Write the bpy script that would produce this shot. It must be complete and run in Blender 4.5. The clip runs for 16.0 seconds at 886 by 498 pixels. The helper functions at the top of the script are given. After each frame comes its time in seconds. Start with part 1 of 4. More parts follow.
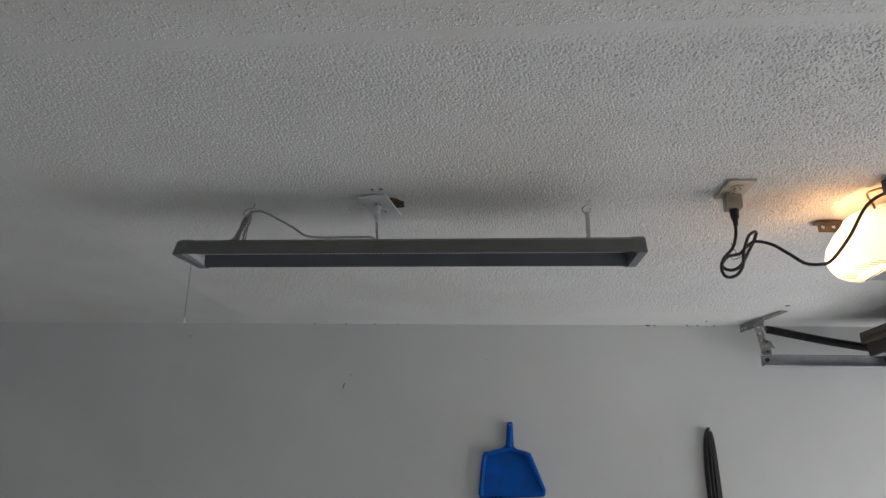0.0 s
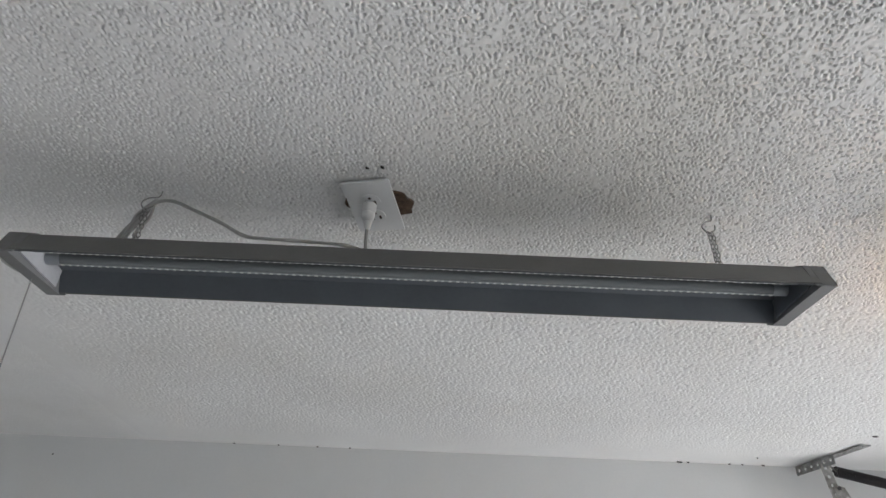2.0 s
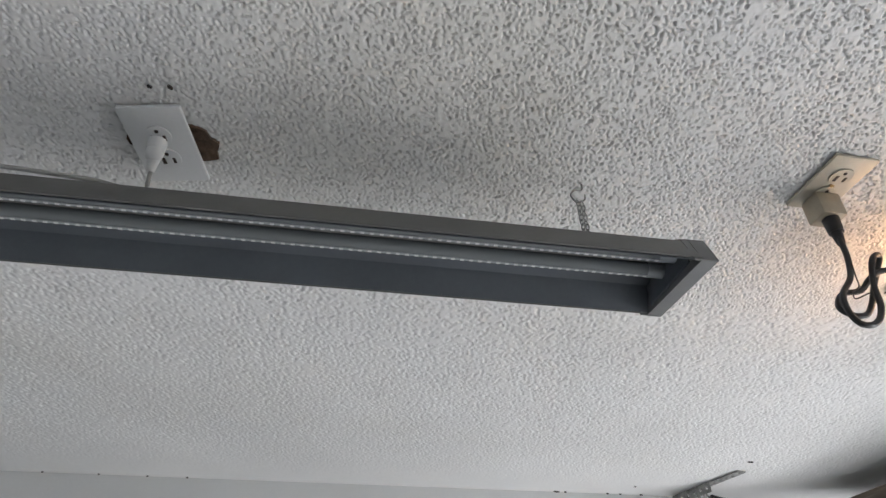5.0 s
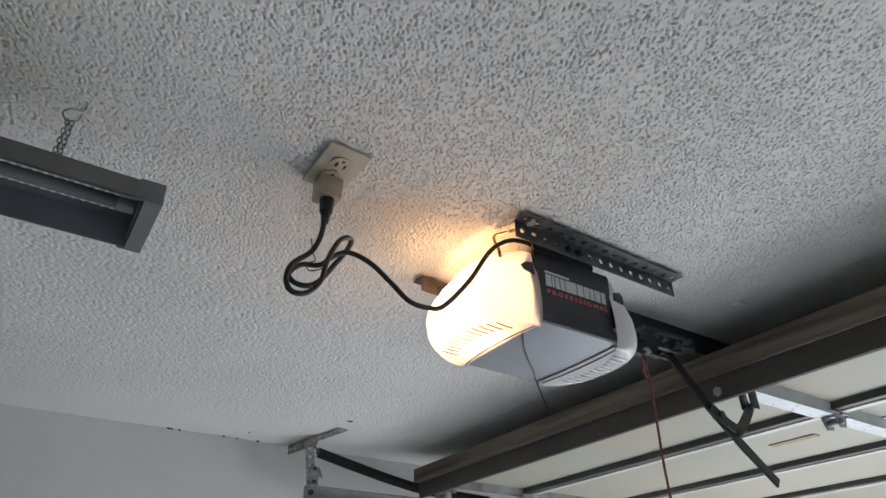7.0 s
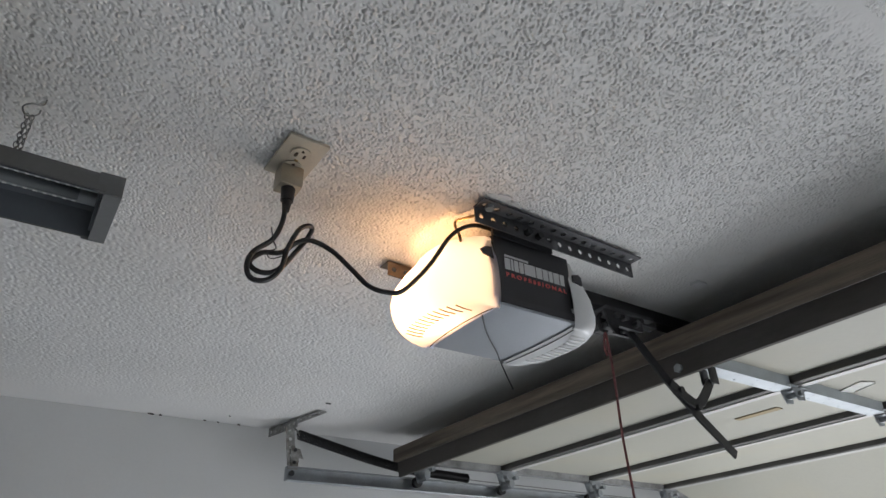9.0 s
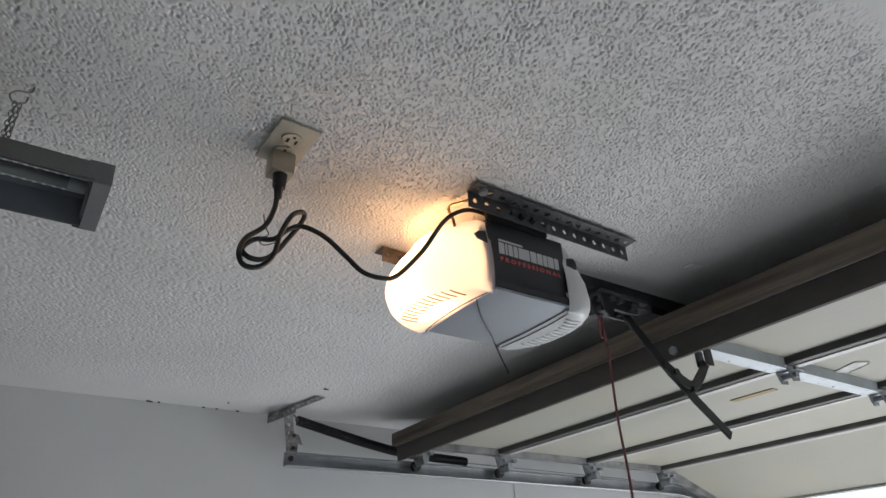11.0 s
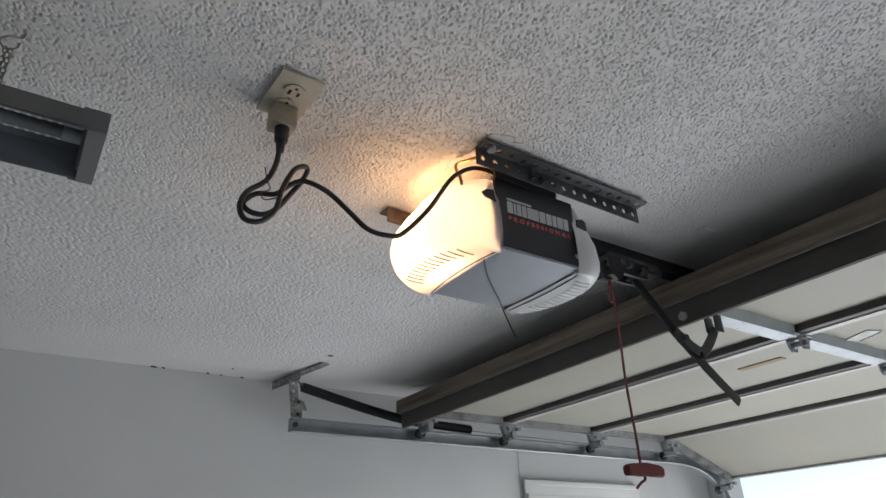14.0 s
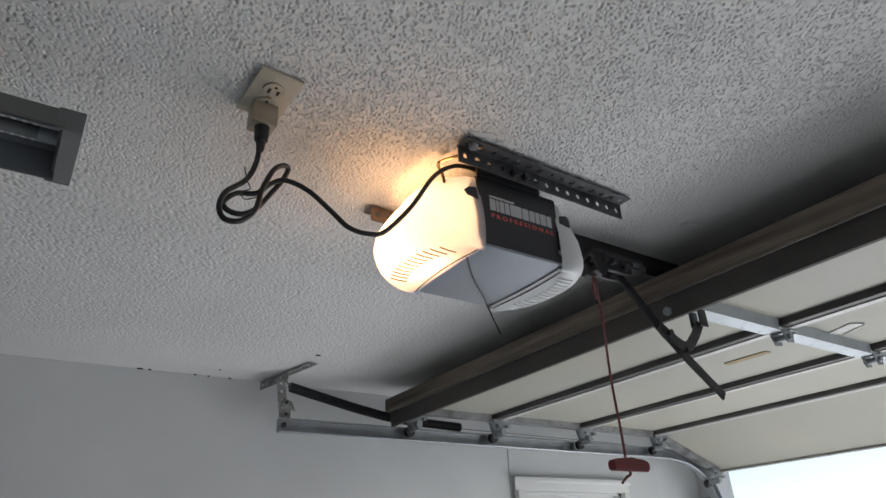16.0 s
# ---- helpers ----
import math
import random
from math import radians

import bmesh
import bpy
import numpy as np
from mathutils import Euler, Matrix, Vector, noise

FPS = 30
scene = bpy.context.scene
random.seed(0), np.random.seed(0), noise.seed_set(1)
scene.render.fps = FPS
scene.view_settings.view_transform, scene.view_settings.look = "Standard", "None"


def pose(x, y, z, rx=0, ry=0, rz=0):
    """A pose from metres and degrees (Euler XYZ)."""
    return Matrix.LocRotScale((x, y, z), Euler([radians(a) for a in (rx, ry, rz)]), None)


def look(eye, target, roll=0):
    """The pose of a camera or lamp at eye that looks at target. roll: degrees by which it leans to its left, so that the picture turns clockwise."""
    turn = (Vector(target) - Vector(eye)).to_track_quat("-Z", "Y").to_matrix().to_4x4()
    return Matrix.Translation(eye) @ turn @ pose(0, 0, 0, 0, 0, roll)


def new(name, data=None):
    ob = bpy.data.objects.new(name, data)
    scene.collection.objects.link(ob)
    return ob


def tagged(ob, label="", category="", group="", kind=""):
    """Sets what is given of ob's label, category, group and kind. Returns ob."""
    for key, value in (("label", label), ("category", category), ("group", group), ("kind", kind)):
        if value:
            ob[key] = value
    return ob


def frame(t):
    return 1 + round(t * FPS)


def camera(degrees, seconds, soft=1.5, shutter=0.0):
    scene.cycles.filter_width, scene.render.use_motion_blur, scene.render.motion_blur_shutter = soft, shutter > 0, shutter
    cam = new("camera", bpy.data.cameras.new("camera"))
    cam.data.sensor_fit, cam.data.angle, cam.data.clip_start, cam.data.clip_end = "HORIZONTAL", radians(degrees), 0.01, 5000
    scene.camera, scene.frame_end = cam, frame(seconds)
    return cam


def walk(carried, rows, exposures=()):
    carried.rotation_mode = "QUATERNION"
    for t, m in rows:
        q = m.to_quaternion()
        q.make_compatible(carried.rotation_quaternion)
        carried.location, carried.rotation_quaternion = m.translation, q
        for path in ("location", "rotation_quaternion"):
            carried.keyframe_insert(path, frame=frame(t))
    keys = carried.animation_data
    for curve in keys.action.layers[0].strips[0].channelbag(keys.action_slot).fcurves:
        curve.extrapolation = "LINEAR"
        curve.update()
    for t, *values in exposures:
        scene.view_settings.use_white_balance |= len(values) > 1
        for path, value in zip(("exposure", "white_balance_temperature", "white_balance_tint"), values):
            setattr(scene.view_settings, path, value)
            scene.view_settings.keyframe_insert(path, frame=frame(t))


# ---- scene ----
cam = camera(69.2, 16.0)
PATH = [
    (0, (0.381, 0.336, 1.74), (0.196, 2.219, 2.39), 1.5),
    (0.5, (0.265, 0.487, 1.743), (0.092, 2.335, 2.489), 1.3),
    (1, (0.247, 0.754, 1.767), (0.109, 2.55, 2.635), -0.0),
    (1.5, (0.229, 0.952, 1.769), (0.13, 2.738, 2.665), 1.5),
    (2, (0.157, 1.092, 1.788), (0.16, 2.781, 2.859), 2.4),
    (2.5, (0.108, 1.175, 1.78), (0.169, 2.811, 2.929), 0.6),
    (3, (0.092, 1.249, 1.819), (0.215, 2.87, 2.984), 1.2),
    (3.2, (0.096, 1.299, 1.829), (0.2, 2.879, 3.051), 0.2),
    (5.3, (0.328, 1.323, 1.821), (0.726, 2.91, 2.972), -1.2),
    (5.5, (0.353, 1.274, 1.817), (0.916, 2.819, 2.956), -2.3),
    (6, (0.46, 1.225, 1.809), (1.302, 2.686, 2.883), -2.8),
    (6.5, (0.583, 1.175, 1.798), (1.502, 2.604, 2.854), -1.9),
    (7, (0.682, 1.144, 1.784), (1.609, 2.57, 2.836), -0.4),
    (7.5, (0.728, 1.12, 1.778), (1.664, 2.56, 2.803), -2.5),
    (8, (0.723, 1.104, 1.777), (1.709, 2.508, 2.805), -2.7),
    (8.5, (0.712, 1.1, 1.776), (1.694, 2.504, 2.807), -2.9),
    (9, (0.705, 1.089, 1.77), (1.678, 2.519, 2.774), -1.8),
    (9.2, (0.711, 1.082, 1.768), (1.699, 2.503, 2.77), -1.8),
    (11.3, (0.713, 1.089, 1.77), (1.697, 2.541, 2.73), -2.6),
    (11.5, (0.709, 1.092, 1.77), (1.682, 2.551, 2.733), -2.4),
    (12, (0.713, 1.099, 1.767), (1.699, 2.557, 2.715), -2.7),
    (12.5, (0.718, 1.104, 1.763), (1.71, 2.571, 2.692), -2.6),
    (13, (0.731, 1.109, 1.764), (1.734, 2.575, 2.684), -2.6),
    (13.5, (0.734, 1.116, 1.762), (1.744, 2.586, 2.668), -2.5),
    (14, (0.731, 1.122, 1.76), (1.727, 2.609, 2.654), -1.9),
    (14.5, (0.733, 1.111, 1.765), (1.735, 2.583, 2.675), -2.5),
    (15, (0.732, 1.117, 1.762), (1.734, 2.594, 2.663), -2.4),
    (15.5, (0.738, 1.108, 1.761), (1.755, 2.579, 2.658), -2.9),
    (16, (0.743, 1.115, 1.759), (1.764, 2.588, 2.647), -2.9),
]
EXPOSURES = [(0, 0.22, 6550, 10), (0.5, 0.67, 6550, 10), (1.0, 0.8, 6550, 10), (1.5, 0.9, 6550, 10), (2.5, 1.0, 6500, 10), (3.2, 1.04, 6500, 10), (5.3, 0.95, 6450, 10),
             (5.5, 0.93, 6450, 10), (6.0, 0.47, 6350, 9), (7.0, 0.17, 6300, 9), (9.0, 0.03, 6300, 9), (11.5, -0.02, 6300, 9), (16, -0.1, 6300, 9)]
SKY, SUN, DAY, BULB = 0.15, 5.0, 49.0, 1.65
walk(cam, [(t, look(eye, target, roll)) for t, eye, target, roll in PATH], EXPOSURES)

# ---- light: daylight through the open garage door, one warm bulb in the opener ----
world = bpy.data.worlds.new("daylight")
scene.world = world
world.use_nodes = True
wn = world.node_tree
sky = wn.nodes.new("ShaderNodeTexSky")
sky.sky_type = "NISHITA"
sky.sun_disc = False
sky.sun_elevation, sky.sun_rotation = radians(48), radians(90)
wn.links.new(sky.outputs[0], wn.nodes["Background"].inputs[0])
wn.nodes["Background"].inputs[1].default_value = SKY


def lamp(name, kind, power, colour, m):
    data = bpy.data.lights.new(name, kind)
    data.energy, data.color = power, colour
    ob = new(name, data)
    ob.matrix_world = m
    return ob


sun = lamp("sun", "SUN", SUN, (1.0, 0.95, 0.88), look((12, 6, 14), (4.2, 5.5, 0)))
sun.data.angle = radians(0.5)
day = lamp("door_daylight", "AREA", DAY, (0.95, 0.95, 0.985), look((4.45, 2.05, 0.66), (0, 2.05, 0.72)))
day.data.shape, day.data.size, day.data.size_y = "RECTANGLE", 2.6, 1.3
bulb_light = lamp("bulb_light", "POINT", BULB, (1.0, 0.5, 0.21), pose(1.314, 2.03, 2.325))
bulb_light.data.shadow_soft_size = 0.03


# ---- materials ----
def material(name, colour, rough=0.6, metal=0.0, var=0.12, scale=18.0, fine=160.0, bump=0.15, depth=0.001, stain=None, stain_scale=2.0, stain_amount=0.5, streak=None):
    """A surface with broad and fine variation and a fine relief."""
    m = bpy.data.materials.new(name)
    m.use_nodes = True
    t = m.node_tree
    b = t.nodes["Principled BSDF"]
    co = t.nodes.new("ShaderNodeTexCoord")
    n1 = t.nodes.new("ShaderNodeTexNoise")
    n1.inputs["Scale"].default_value, n1.inputs["Detail"].default_value = scale, 5
    n2 = t.nodes.new("ShaderNodeTexNoise")
    n2.inputs["Scale"].default_value, n2.inputs["Detail"].default_value = fine, 3
    place = co.outputs["Object"]
    if streak:
        mp = t.nodes.new("ShaderNodeMapping")
        mp.inputs["Scale"].default_value = streak
        t.links.new(place, mp.inputs[0])
        place = mp.outputs[0]
    for n in (n1, n2):
        t.links.new(place, n.inputs["Vector"])
    mixn = t.nodes.new("ShaderNodeMath")
    mixn.operation = "MULTIPLY_ADD"
    mixn.inputs[1].default_value = 0.35
    t.links.new(n2.outputs["Fac"], mixn.inputs[0])
    t.links.new(n1.outputs["Fac"], mixn.inputs[2])
    ramp = t.nodes.new("ShaderNodeValToRGB")
    lo = tuple(c * (1 - var) for c in colour)
    hi = tuple(min(1, c * (1 + var)) for c in colour)
    ramp.color_ramp.elements[0].position, ramp.color_ramp.elements[0].color = 0.45, (*lo, 1)
    ramp.color_ramp.elements[1].position, ramp.color_ramp.elements[1].color = 0.9, (*hi, 1)
    t.links.new(mixn.outputs[0], ramp.inputs[0])
    out = ramp.outputs[0]
    if stain:
        n3 = t.nodes.new("ShaderNodeTexNoise")
        n3.inputs["Scale"].default_value, n3.inputs["Detail"].default_value = stain_scale, 6
        t.links.new(place, n3.inputs["Vector"])
        r3 = t.nodes.new("ShaderNodeValToRGB")
        r3.color_ramp.elements[0].position, r3.color_ramp.elements[0].color = 0.48, (0, 0, 0, 1)
        r3.color_ramp.elements[1].position, r3.color_ramp.elements[1].color = 0.72, (stain_amount,) * 3 + (1,)
        t.links.new(n3.outputs["Fac"], r3.inputs[0])
        mx = t.nodes.new("ShaderNodeMix")
        mx.data_type = "RGBA"
        t.links.new(r3.outputs[0], mx.inputs[0])
        t.links.new(out, mx.inputs[6])
        mx.inputs[7].default_value = (*stain, 1)
        out = mx.outputs[2]
    t.links.new(out, b.inputs["Base Color"])
    rr = t.nodes.new("ShaderNodeMapRange")
    rr.inputs[3].default_value, rr.inputs[4].default_value = max(0.05, rough - 0.12), min(1, rough + 0.12)
    t.links.new(n1.outputs["Fac"], rr.inputs[0])
    t.links.new(rr.outputs[0], b.inputs["Roughness"])
    b.inputs["Metallic"].default_value = metal
    if bump:
        bp = t.nodes.new("ShaderNodeBump")
        bp.inputs["Strength"].default_value, bp.inputs["Distance"].default_value = bump, depth
        t.links.new(n2.outputs["Fac"], bp.inputs["Height"])
        t.links.new(bp.outputs[0], b.inputs["Normal"])
    return m


M_CEIL = material("stippled_ceiling_paint", (0.80, 0.80, 0.79), 0.9, 0, 0.04, 3, 60, 0.0, 0.002, (0.60, 0.57, 0.50), 1.6, 0.22)
ct = M_CEIL.node_tree
cco = ct.nodes.new("ShaderNodeTexCoord")


def ceil_node(kind, **inputs):
    n = ct.nodes.new(kind)
    ct.links.new(cco.outputs["Object"], n.inputs["Vector"])
    for k, v in inputs.items():
        n.inputs[k].default_value = v
    return n


warp = ceil_node("ShaderNodeTexNoise", Scale=90.0, Detail=2.0)
wmul = ct.nodes.new("ShaderNodeVectorMath")
wmul.operation = "MULTIPLY_ADD"
wmul.inputs[1].default_value = (0.009, 0.009, 0.009)
ct.links.new(warp.outputs["Color"], wmul.inputs[0])
ct.links.new(cco.outputs["Object"], wmul.inputs[2])


def specks(scale, size):
    """Raised specks of random size, one to a cell at most."""
    v = ct.nodes.new("ShaderNodeTexVoronoi")
    v.inputs["Scale"].default_value = scale
    ct.links.new(wmul.outputs[0], v.inputs["Vector"])
    sep = ct.nodes.new("ShaderNodeSeparateColor")
    ct.links.new(v.outputs["Color"], sep.inputs[0])
    rad = ct.nodes.new("ShaderNodeMath")
    rad.operation = "MULTIPLY"
    rad.inputs[1].default_value = size
    ct.links.new(sep.outputs[0], rad.inputs[0])
    d = ct.nodes.new("ShaderNodeMath")
    d.operation = "SUBTRACT"
    ct.links.new(rad.outputs[0], d.inputs[0])
    ct.links.new(v.outputs["Distance"], d.inputs[1])
    r = ct.nodes.new("ShaderNodeMapRange")
    r.interpolation_type = "SMOOTHSTEP"
    r.inputs[1].default_value, r.inputs[2].default_value = -0.05, 0.28
    ct.links.new(d.outputs[0], r.inputs[0])
    return r.outputs[0]


lump = ceil_node("ShaderNodeTexNoise", Scale=60.0, Detail=3.0)
summed = ct.nodes.new("ShaderNodeMath")
summed.operation = "MULTIPLY_ADD"
summed.inputs[1].default_value = 0.35
ct.links.new(lump.outputs["Fac"], summed.inputs[0])
ct.links.new(specks(120.0, 0.6), summed.inputs[2])
sum2 = ct.nodes.new("ShaderNodeMath")
sum2.operation = "MULTIPLY_ADD"
sum2.inputs[1].default_value = 0.55
ct.links.new(specks(260.0, 0.7), sum2.inputs[0])
ct.links.new(summed.outputs[0], sum2.inputs[2])
# a yellowed smoke stain beside the shop light
sub = ct.nodes.new("ShaderNodeVectorMath")
sub.operation = "DISTANCE"
sub.inputs[1].default_value = (0.42, 1.84, 2.455)
wob = ceil_node("ShaderNodeTexNoise", Scale=5.0, Detail=5.0)
wv = ct.nodes.new("ShaderNodeVectorMath")
wv.operation = "MULTIPLY_ADD"
wv.inputs[1].default_value = (0.6, 0.6, 0.0)
ct.links.new(wob.outputs["Color"], wv.inputs[0])
cso = ct.nodes.new("ShaderNodeVectorMath")
cso.operation = "SUBTRACT"
cso.inputs[1].default_value = (0.3, 0.3, 0.0)
ct.links.new(cco.outputs["Object"], cso.inputs[0])
ct.links.new(cso.outputs[0], wv.inputs[2])
ct.links.new(wv.outputs[0], sub.inputs[0])
sr = ct.nodes.new("ShaderNodeMapRange")
sr.inputs[1].default_value, sr.inputs[2].default_value, sr.inputs[3].default_value, sr.inputs[4].default_value = 0.05, 0.42, 0.3, 0.0
ct.links.new(sub.outputs["Value"], sr.inputs[0])
smx = ct.nodes.new("ShaderNodeMix")
smx.data_type = "RGBA"
old = ct.nodes["Principled BSDF"].inputs["Base Color"].links[0].from_socket
ct.links.new(sr.outputs[0], smx.inputs[0])
ct.links.new(old, smx.inputs[6])
smx.inputs[7].default_value = (0.62, 0.585, 0.48, 1)
ct.links.new(smx.outputs[2], ct.nodes["Principled BSDF"].inputs["Base Color"])
cb_ = ct.nodes.new("ShaderNodeBump")
cb_.inputs["Strength"].default_value, cb_.inputs["Distance"].default_value = 0.8, 0.0022
ct.links.new(sum2.outputs[0], cb_.inputs["Height"])
ct.links.new(cb_.outputs[0], ct.nodes["Principled BSDF"].inputs["Normal"])
# the same paint on the coat that is modelled in relief, with its fine grain alone
M_COAT = M_CEIL.copy()
M_COAT.name = "sprayed_ceiling_coat"
grain = M_COAT.node_tree.nodes.new("ShaderNodeTexNoise")
grain.inputs["Scale"].default_value, grain.inputs["Detail"].default_value = 420.0, 2.0
coat_bump = next(n for n in M_COAT.node_tree.nodes["Principled BSDF"].inputs["Normal"].links).from_node
coat_bump.inputs["Strength"].default_value, coat_bump.inputs["Distance"].default_value = 0.3, 0.0006
M_COAT.node_tree.links.new(grain.outputs["Fac"], coat_bump.inputs["Height"])
M_WALL = material("white_wall_paint", (0.655, 0.668, 0.668), 0.75, 0, 0.04, 2.5, 90, 0.25, 0.0012, (0.55, 0.56, 0.55), 1.3, 0.35)
M_PATCH = material("wall_panel_paint", (0.62, 0.635, 0.635), 0.7, 0, 0.03, 3, 110, 0.15)
M_TRIM = material("white_gloss_trim", (0.70, 0.71, 0.70), 0.4, 0, 0.03, 6, 120, 0.05)
M_FLOOR = material("concrete_floor", (0.54, 0.54, 0.54), 0.8, 0, 0.15, 3, 70, 0.3, 0.002, (0.22, 0.21, 0.2), 1.1, 0.5)
M_DRIVE = material("driveway_concrete", (0.48, 0.47, 0.44), 0.85, 0, 0.12, 2, 60, 0.3, 0.002)
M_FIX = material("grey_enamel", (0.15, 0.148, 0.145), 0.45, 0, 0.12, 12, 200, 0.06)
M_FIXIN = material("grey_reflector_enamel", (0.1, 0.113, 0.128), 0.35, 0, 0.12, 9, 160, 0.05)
M_CAP = material("grey_cap_plastic", (0.17, 0.173, 0.176), 0.5, 0, 0.1, 20, 200, 0.1)
M_CAPIN = material("white_cap_lining", (0.4, 0.41, 0.43), 0.5, 0, 0.1, 30, 200, 0.1)
M_TUBE = material("fluorescent_glass", (0.2, 0.215, 0.222), 0.14, 0, 0.03, 8, 100, 0)
M_TUBELINE = material("pale_strip_plastic", (0.34, 0.36, 0.37), 0.4, 0, 0.1, 30, 200, 0)
M_ZINC = material("galvanised_steel", (0.36, 0.385, 0.405), 0.42, 0.4, 0.16, 16, 140, 0.12, 0.0006, (0.33, 0.33, 0.33), 9, 0.5)
M_STILE = material("galvanised_stile", (0.47, 0.515, 0.545), 0.45, 0.3, 0.1, 14, 150, 0.08, 0.0005, (0.5, 0.52, 0.53), 7, 0.4)
M_ENDSTILE = material("grimy_end_stile", (0.26, 0.265, 0.265), 0.55, 0.3, 0.3, 16, 140, 0.15, 0.0006, (0.05, 0.045, 0.04), 9, 0.8)
M_RUSTY = material("spotted_zinc_bracket", (0.32, 0.32, 0.31), 0.6, 0.4, 0.35, 45, 200, 0.2, 0.0008, (0.10, 0.08, 0.065), 30, 0.8)
M_RUSTY2 = material("brown_weathered_steel", (0.15, 0.115, 0.085), 0.6, 0.3, 0.3, 40, 200, 0.2, 0.0006, (0.07, 0.05, 0.04), 24, 0.6)
M_HANG = material("dull_perforated_steel", (0.10, 0.102, 0.108), 0.5, 0.3, 0.2, 25, 180, 0.15, 0.0006, (0.05, 0.047, 0.045), 14, 0.5)
M_DUST = material("dusty_brown_edge", (0.2, 0.165, 0.13), 0.95, 0, 0.35, 26, 150, 0.5, 0.002, (0.05, 0.042, 0.034), 14, 0.8, (1, 0.12, 2.2))
M_STRUT = material("dark_strut_steel", (0.085, 0.078, 0.072), 0.6, 0.2, 0.2, 18, 150, 0.15, 0.0006, (0.1, 0.086, 0.07), 8, 0.4, (1, 0.3, 1))
M_SKIN = material("cream_door_skin", (0.375, 0.37, 0.315), 0.6, 0, 0.05, 2.2, 70, 0.12, 0.001, (0.41, 0.385, 0.295), 3.1, 0.5)
# rail shade and lip light are put into these two enamel colours
M_RAILSHADE = material("shaded_door_rail", (0.07, 0.068, 0.064), 0.55, 0.1, 0.15, 10, 120, 0.1, 0.0006, (0.12, 0.11, 0.1), 6, 0.5)
M_LIPLIT = material("lit_door_lip", (0.52, 0.52, 0.51), 0.45, 0.1, 0.1, 10, 120, 0.08)
M_BLACK = material("black_steel", (0.036, 0.036, 0.038), 0.45, 0.2, 0.2, 20, 160, 0.1)
M_RUBBER = material("black_cable_rubber", (0.014, 0.014, 0.015), 0.5, 0, 0.2, 40, 220, 0.1)
M_SPRING = material("oiled_spring_steel", (0.035, 0.034, 0.035), 0.45, 0.5, 0.2, 40, 200, 0.1)
M_CHAR = material("charcoal_panel", (0.032, 0.032, 0.036), 0.45, 0, 0.12, 20, 260, 0.12, 0.0005)
M_SHEET = material("brushed_sheet_metal", (0.36, 0.385, 0.42), 0.42, 0.35, 0.06, 8, 180, 0.06)
M_IVORY = material("aged_ivory_plastic", (0.52, 0.48, 0.39), 0.4, 0, 0.1, 30, 200, 0.06, 0.0005, (0.38, 0.34, 0.27), 18, 0.5)
M_PLUG = material("beige_plug_plastic", (0.40, 0.345, 0.26), 0.45, 0, 0.1, 40, 200, 0.06)
M_WHITE = material("white_plastic", (0.74, 0.75, 0.75), 0.35, 0, 0.04, 20, 200, 0.03)
M_BRASS = material("worn_brass", (0.42, 0.30, 0.14), 0.35, 0.9, 0.2, 60, 200, 0.1)
M_SLOT = material("brown_vent_slot", (0.26, 0.19, 0.12), 0.8, 0, 0.2, 60, 160, 0.1)
M_SLOTS = material("dark_contact_slot", (0.05, 0.035, 0.025), 0.6, 0, 0.3, 60, 160, 0.2)
M_HOLE = material("torn_board_edge", (0.11, 0.07, 0.045), 0.95, 0, 0.5, 60, 160, 0.6, 0.003)
M_RED = material("red_handle_plastic", (0.17, 0.018, 0.022), 0.45, 0, 0.15, 30, 200, 0.08)
M_ROPE = material("red_flecked_rope", (0.24, 0.085, 0.085), 0.85, 0, 0.35, 180, 400, 0.4, 0.001, (0.05, 0.035, 0.03), 140, 0.7)
M_BLUE = material("blue_dustpan_plastic", (0.0, 0.10, 0.47), 0.55, 0, 0.12, 14, 150, 0.08, 0.0006, (0.01, 0.055, 0.22), 16, 0.5)
M_BLUE.node_tree.nodes["Principled BSDF"].inputs["Specular IOR Level"].default_value = 0.2
M_LIP = material("black_rubber_lip", (0.02, 0.025, 0.04), 0.6, 0, 0.1, 20, 200, 0.05)
# the blue of sky light on the dark seal is mixed into its colour
M_SEAL = material("skylit_seal_rubber", (0.13, 0.18, 0.28), 0.6, 0, 0.15, 20, 150, 0.1)
M_TAPE = material("yellowed_tape", (0.27, 0.205, 0.09), 0.6, 0, 0.15, 30, 150, 0.1)
M_LABEL = material("white_sticker", (0.66, 0.68, 0.66), 0.4, 0, 0.05, 30, 150, 0.03)
M_STICKER = material("aged_sticker_paper", (0.6, 0.61, 0.58), 0.6, 0, 0.12, 40, 150, 0.1, 0.0008, (0.3, 0.28, 0.22), 25, 0.5)
M_INK = material("silver_print", (0.62, 0.63, 0.64), 0.5, 0, 0.03, 30, 150, 0)
M_REDINK = material("red_print", (0.72, 0.12, 0.11), 0.5, 0, 0.05, 30, 150, 0)
M_CRUMB = material("dark_paint_crumb", (0.03, 0.027, 0.024), 0.9, 0, 0.3, 60, 200, 0.3)
M_CHAIN = material("dull_wire", (0.27, 0.27, 0.26), 0.5, 0.6, 0.15, 60, 200, 0.1)
M_FLEX = material("grey_white_flex", (0.42, 0.42, 0.41), 0.5, 0, 0.08, 40, 200, 0.05)

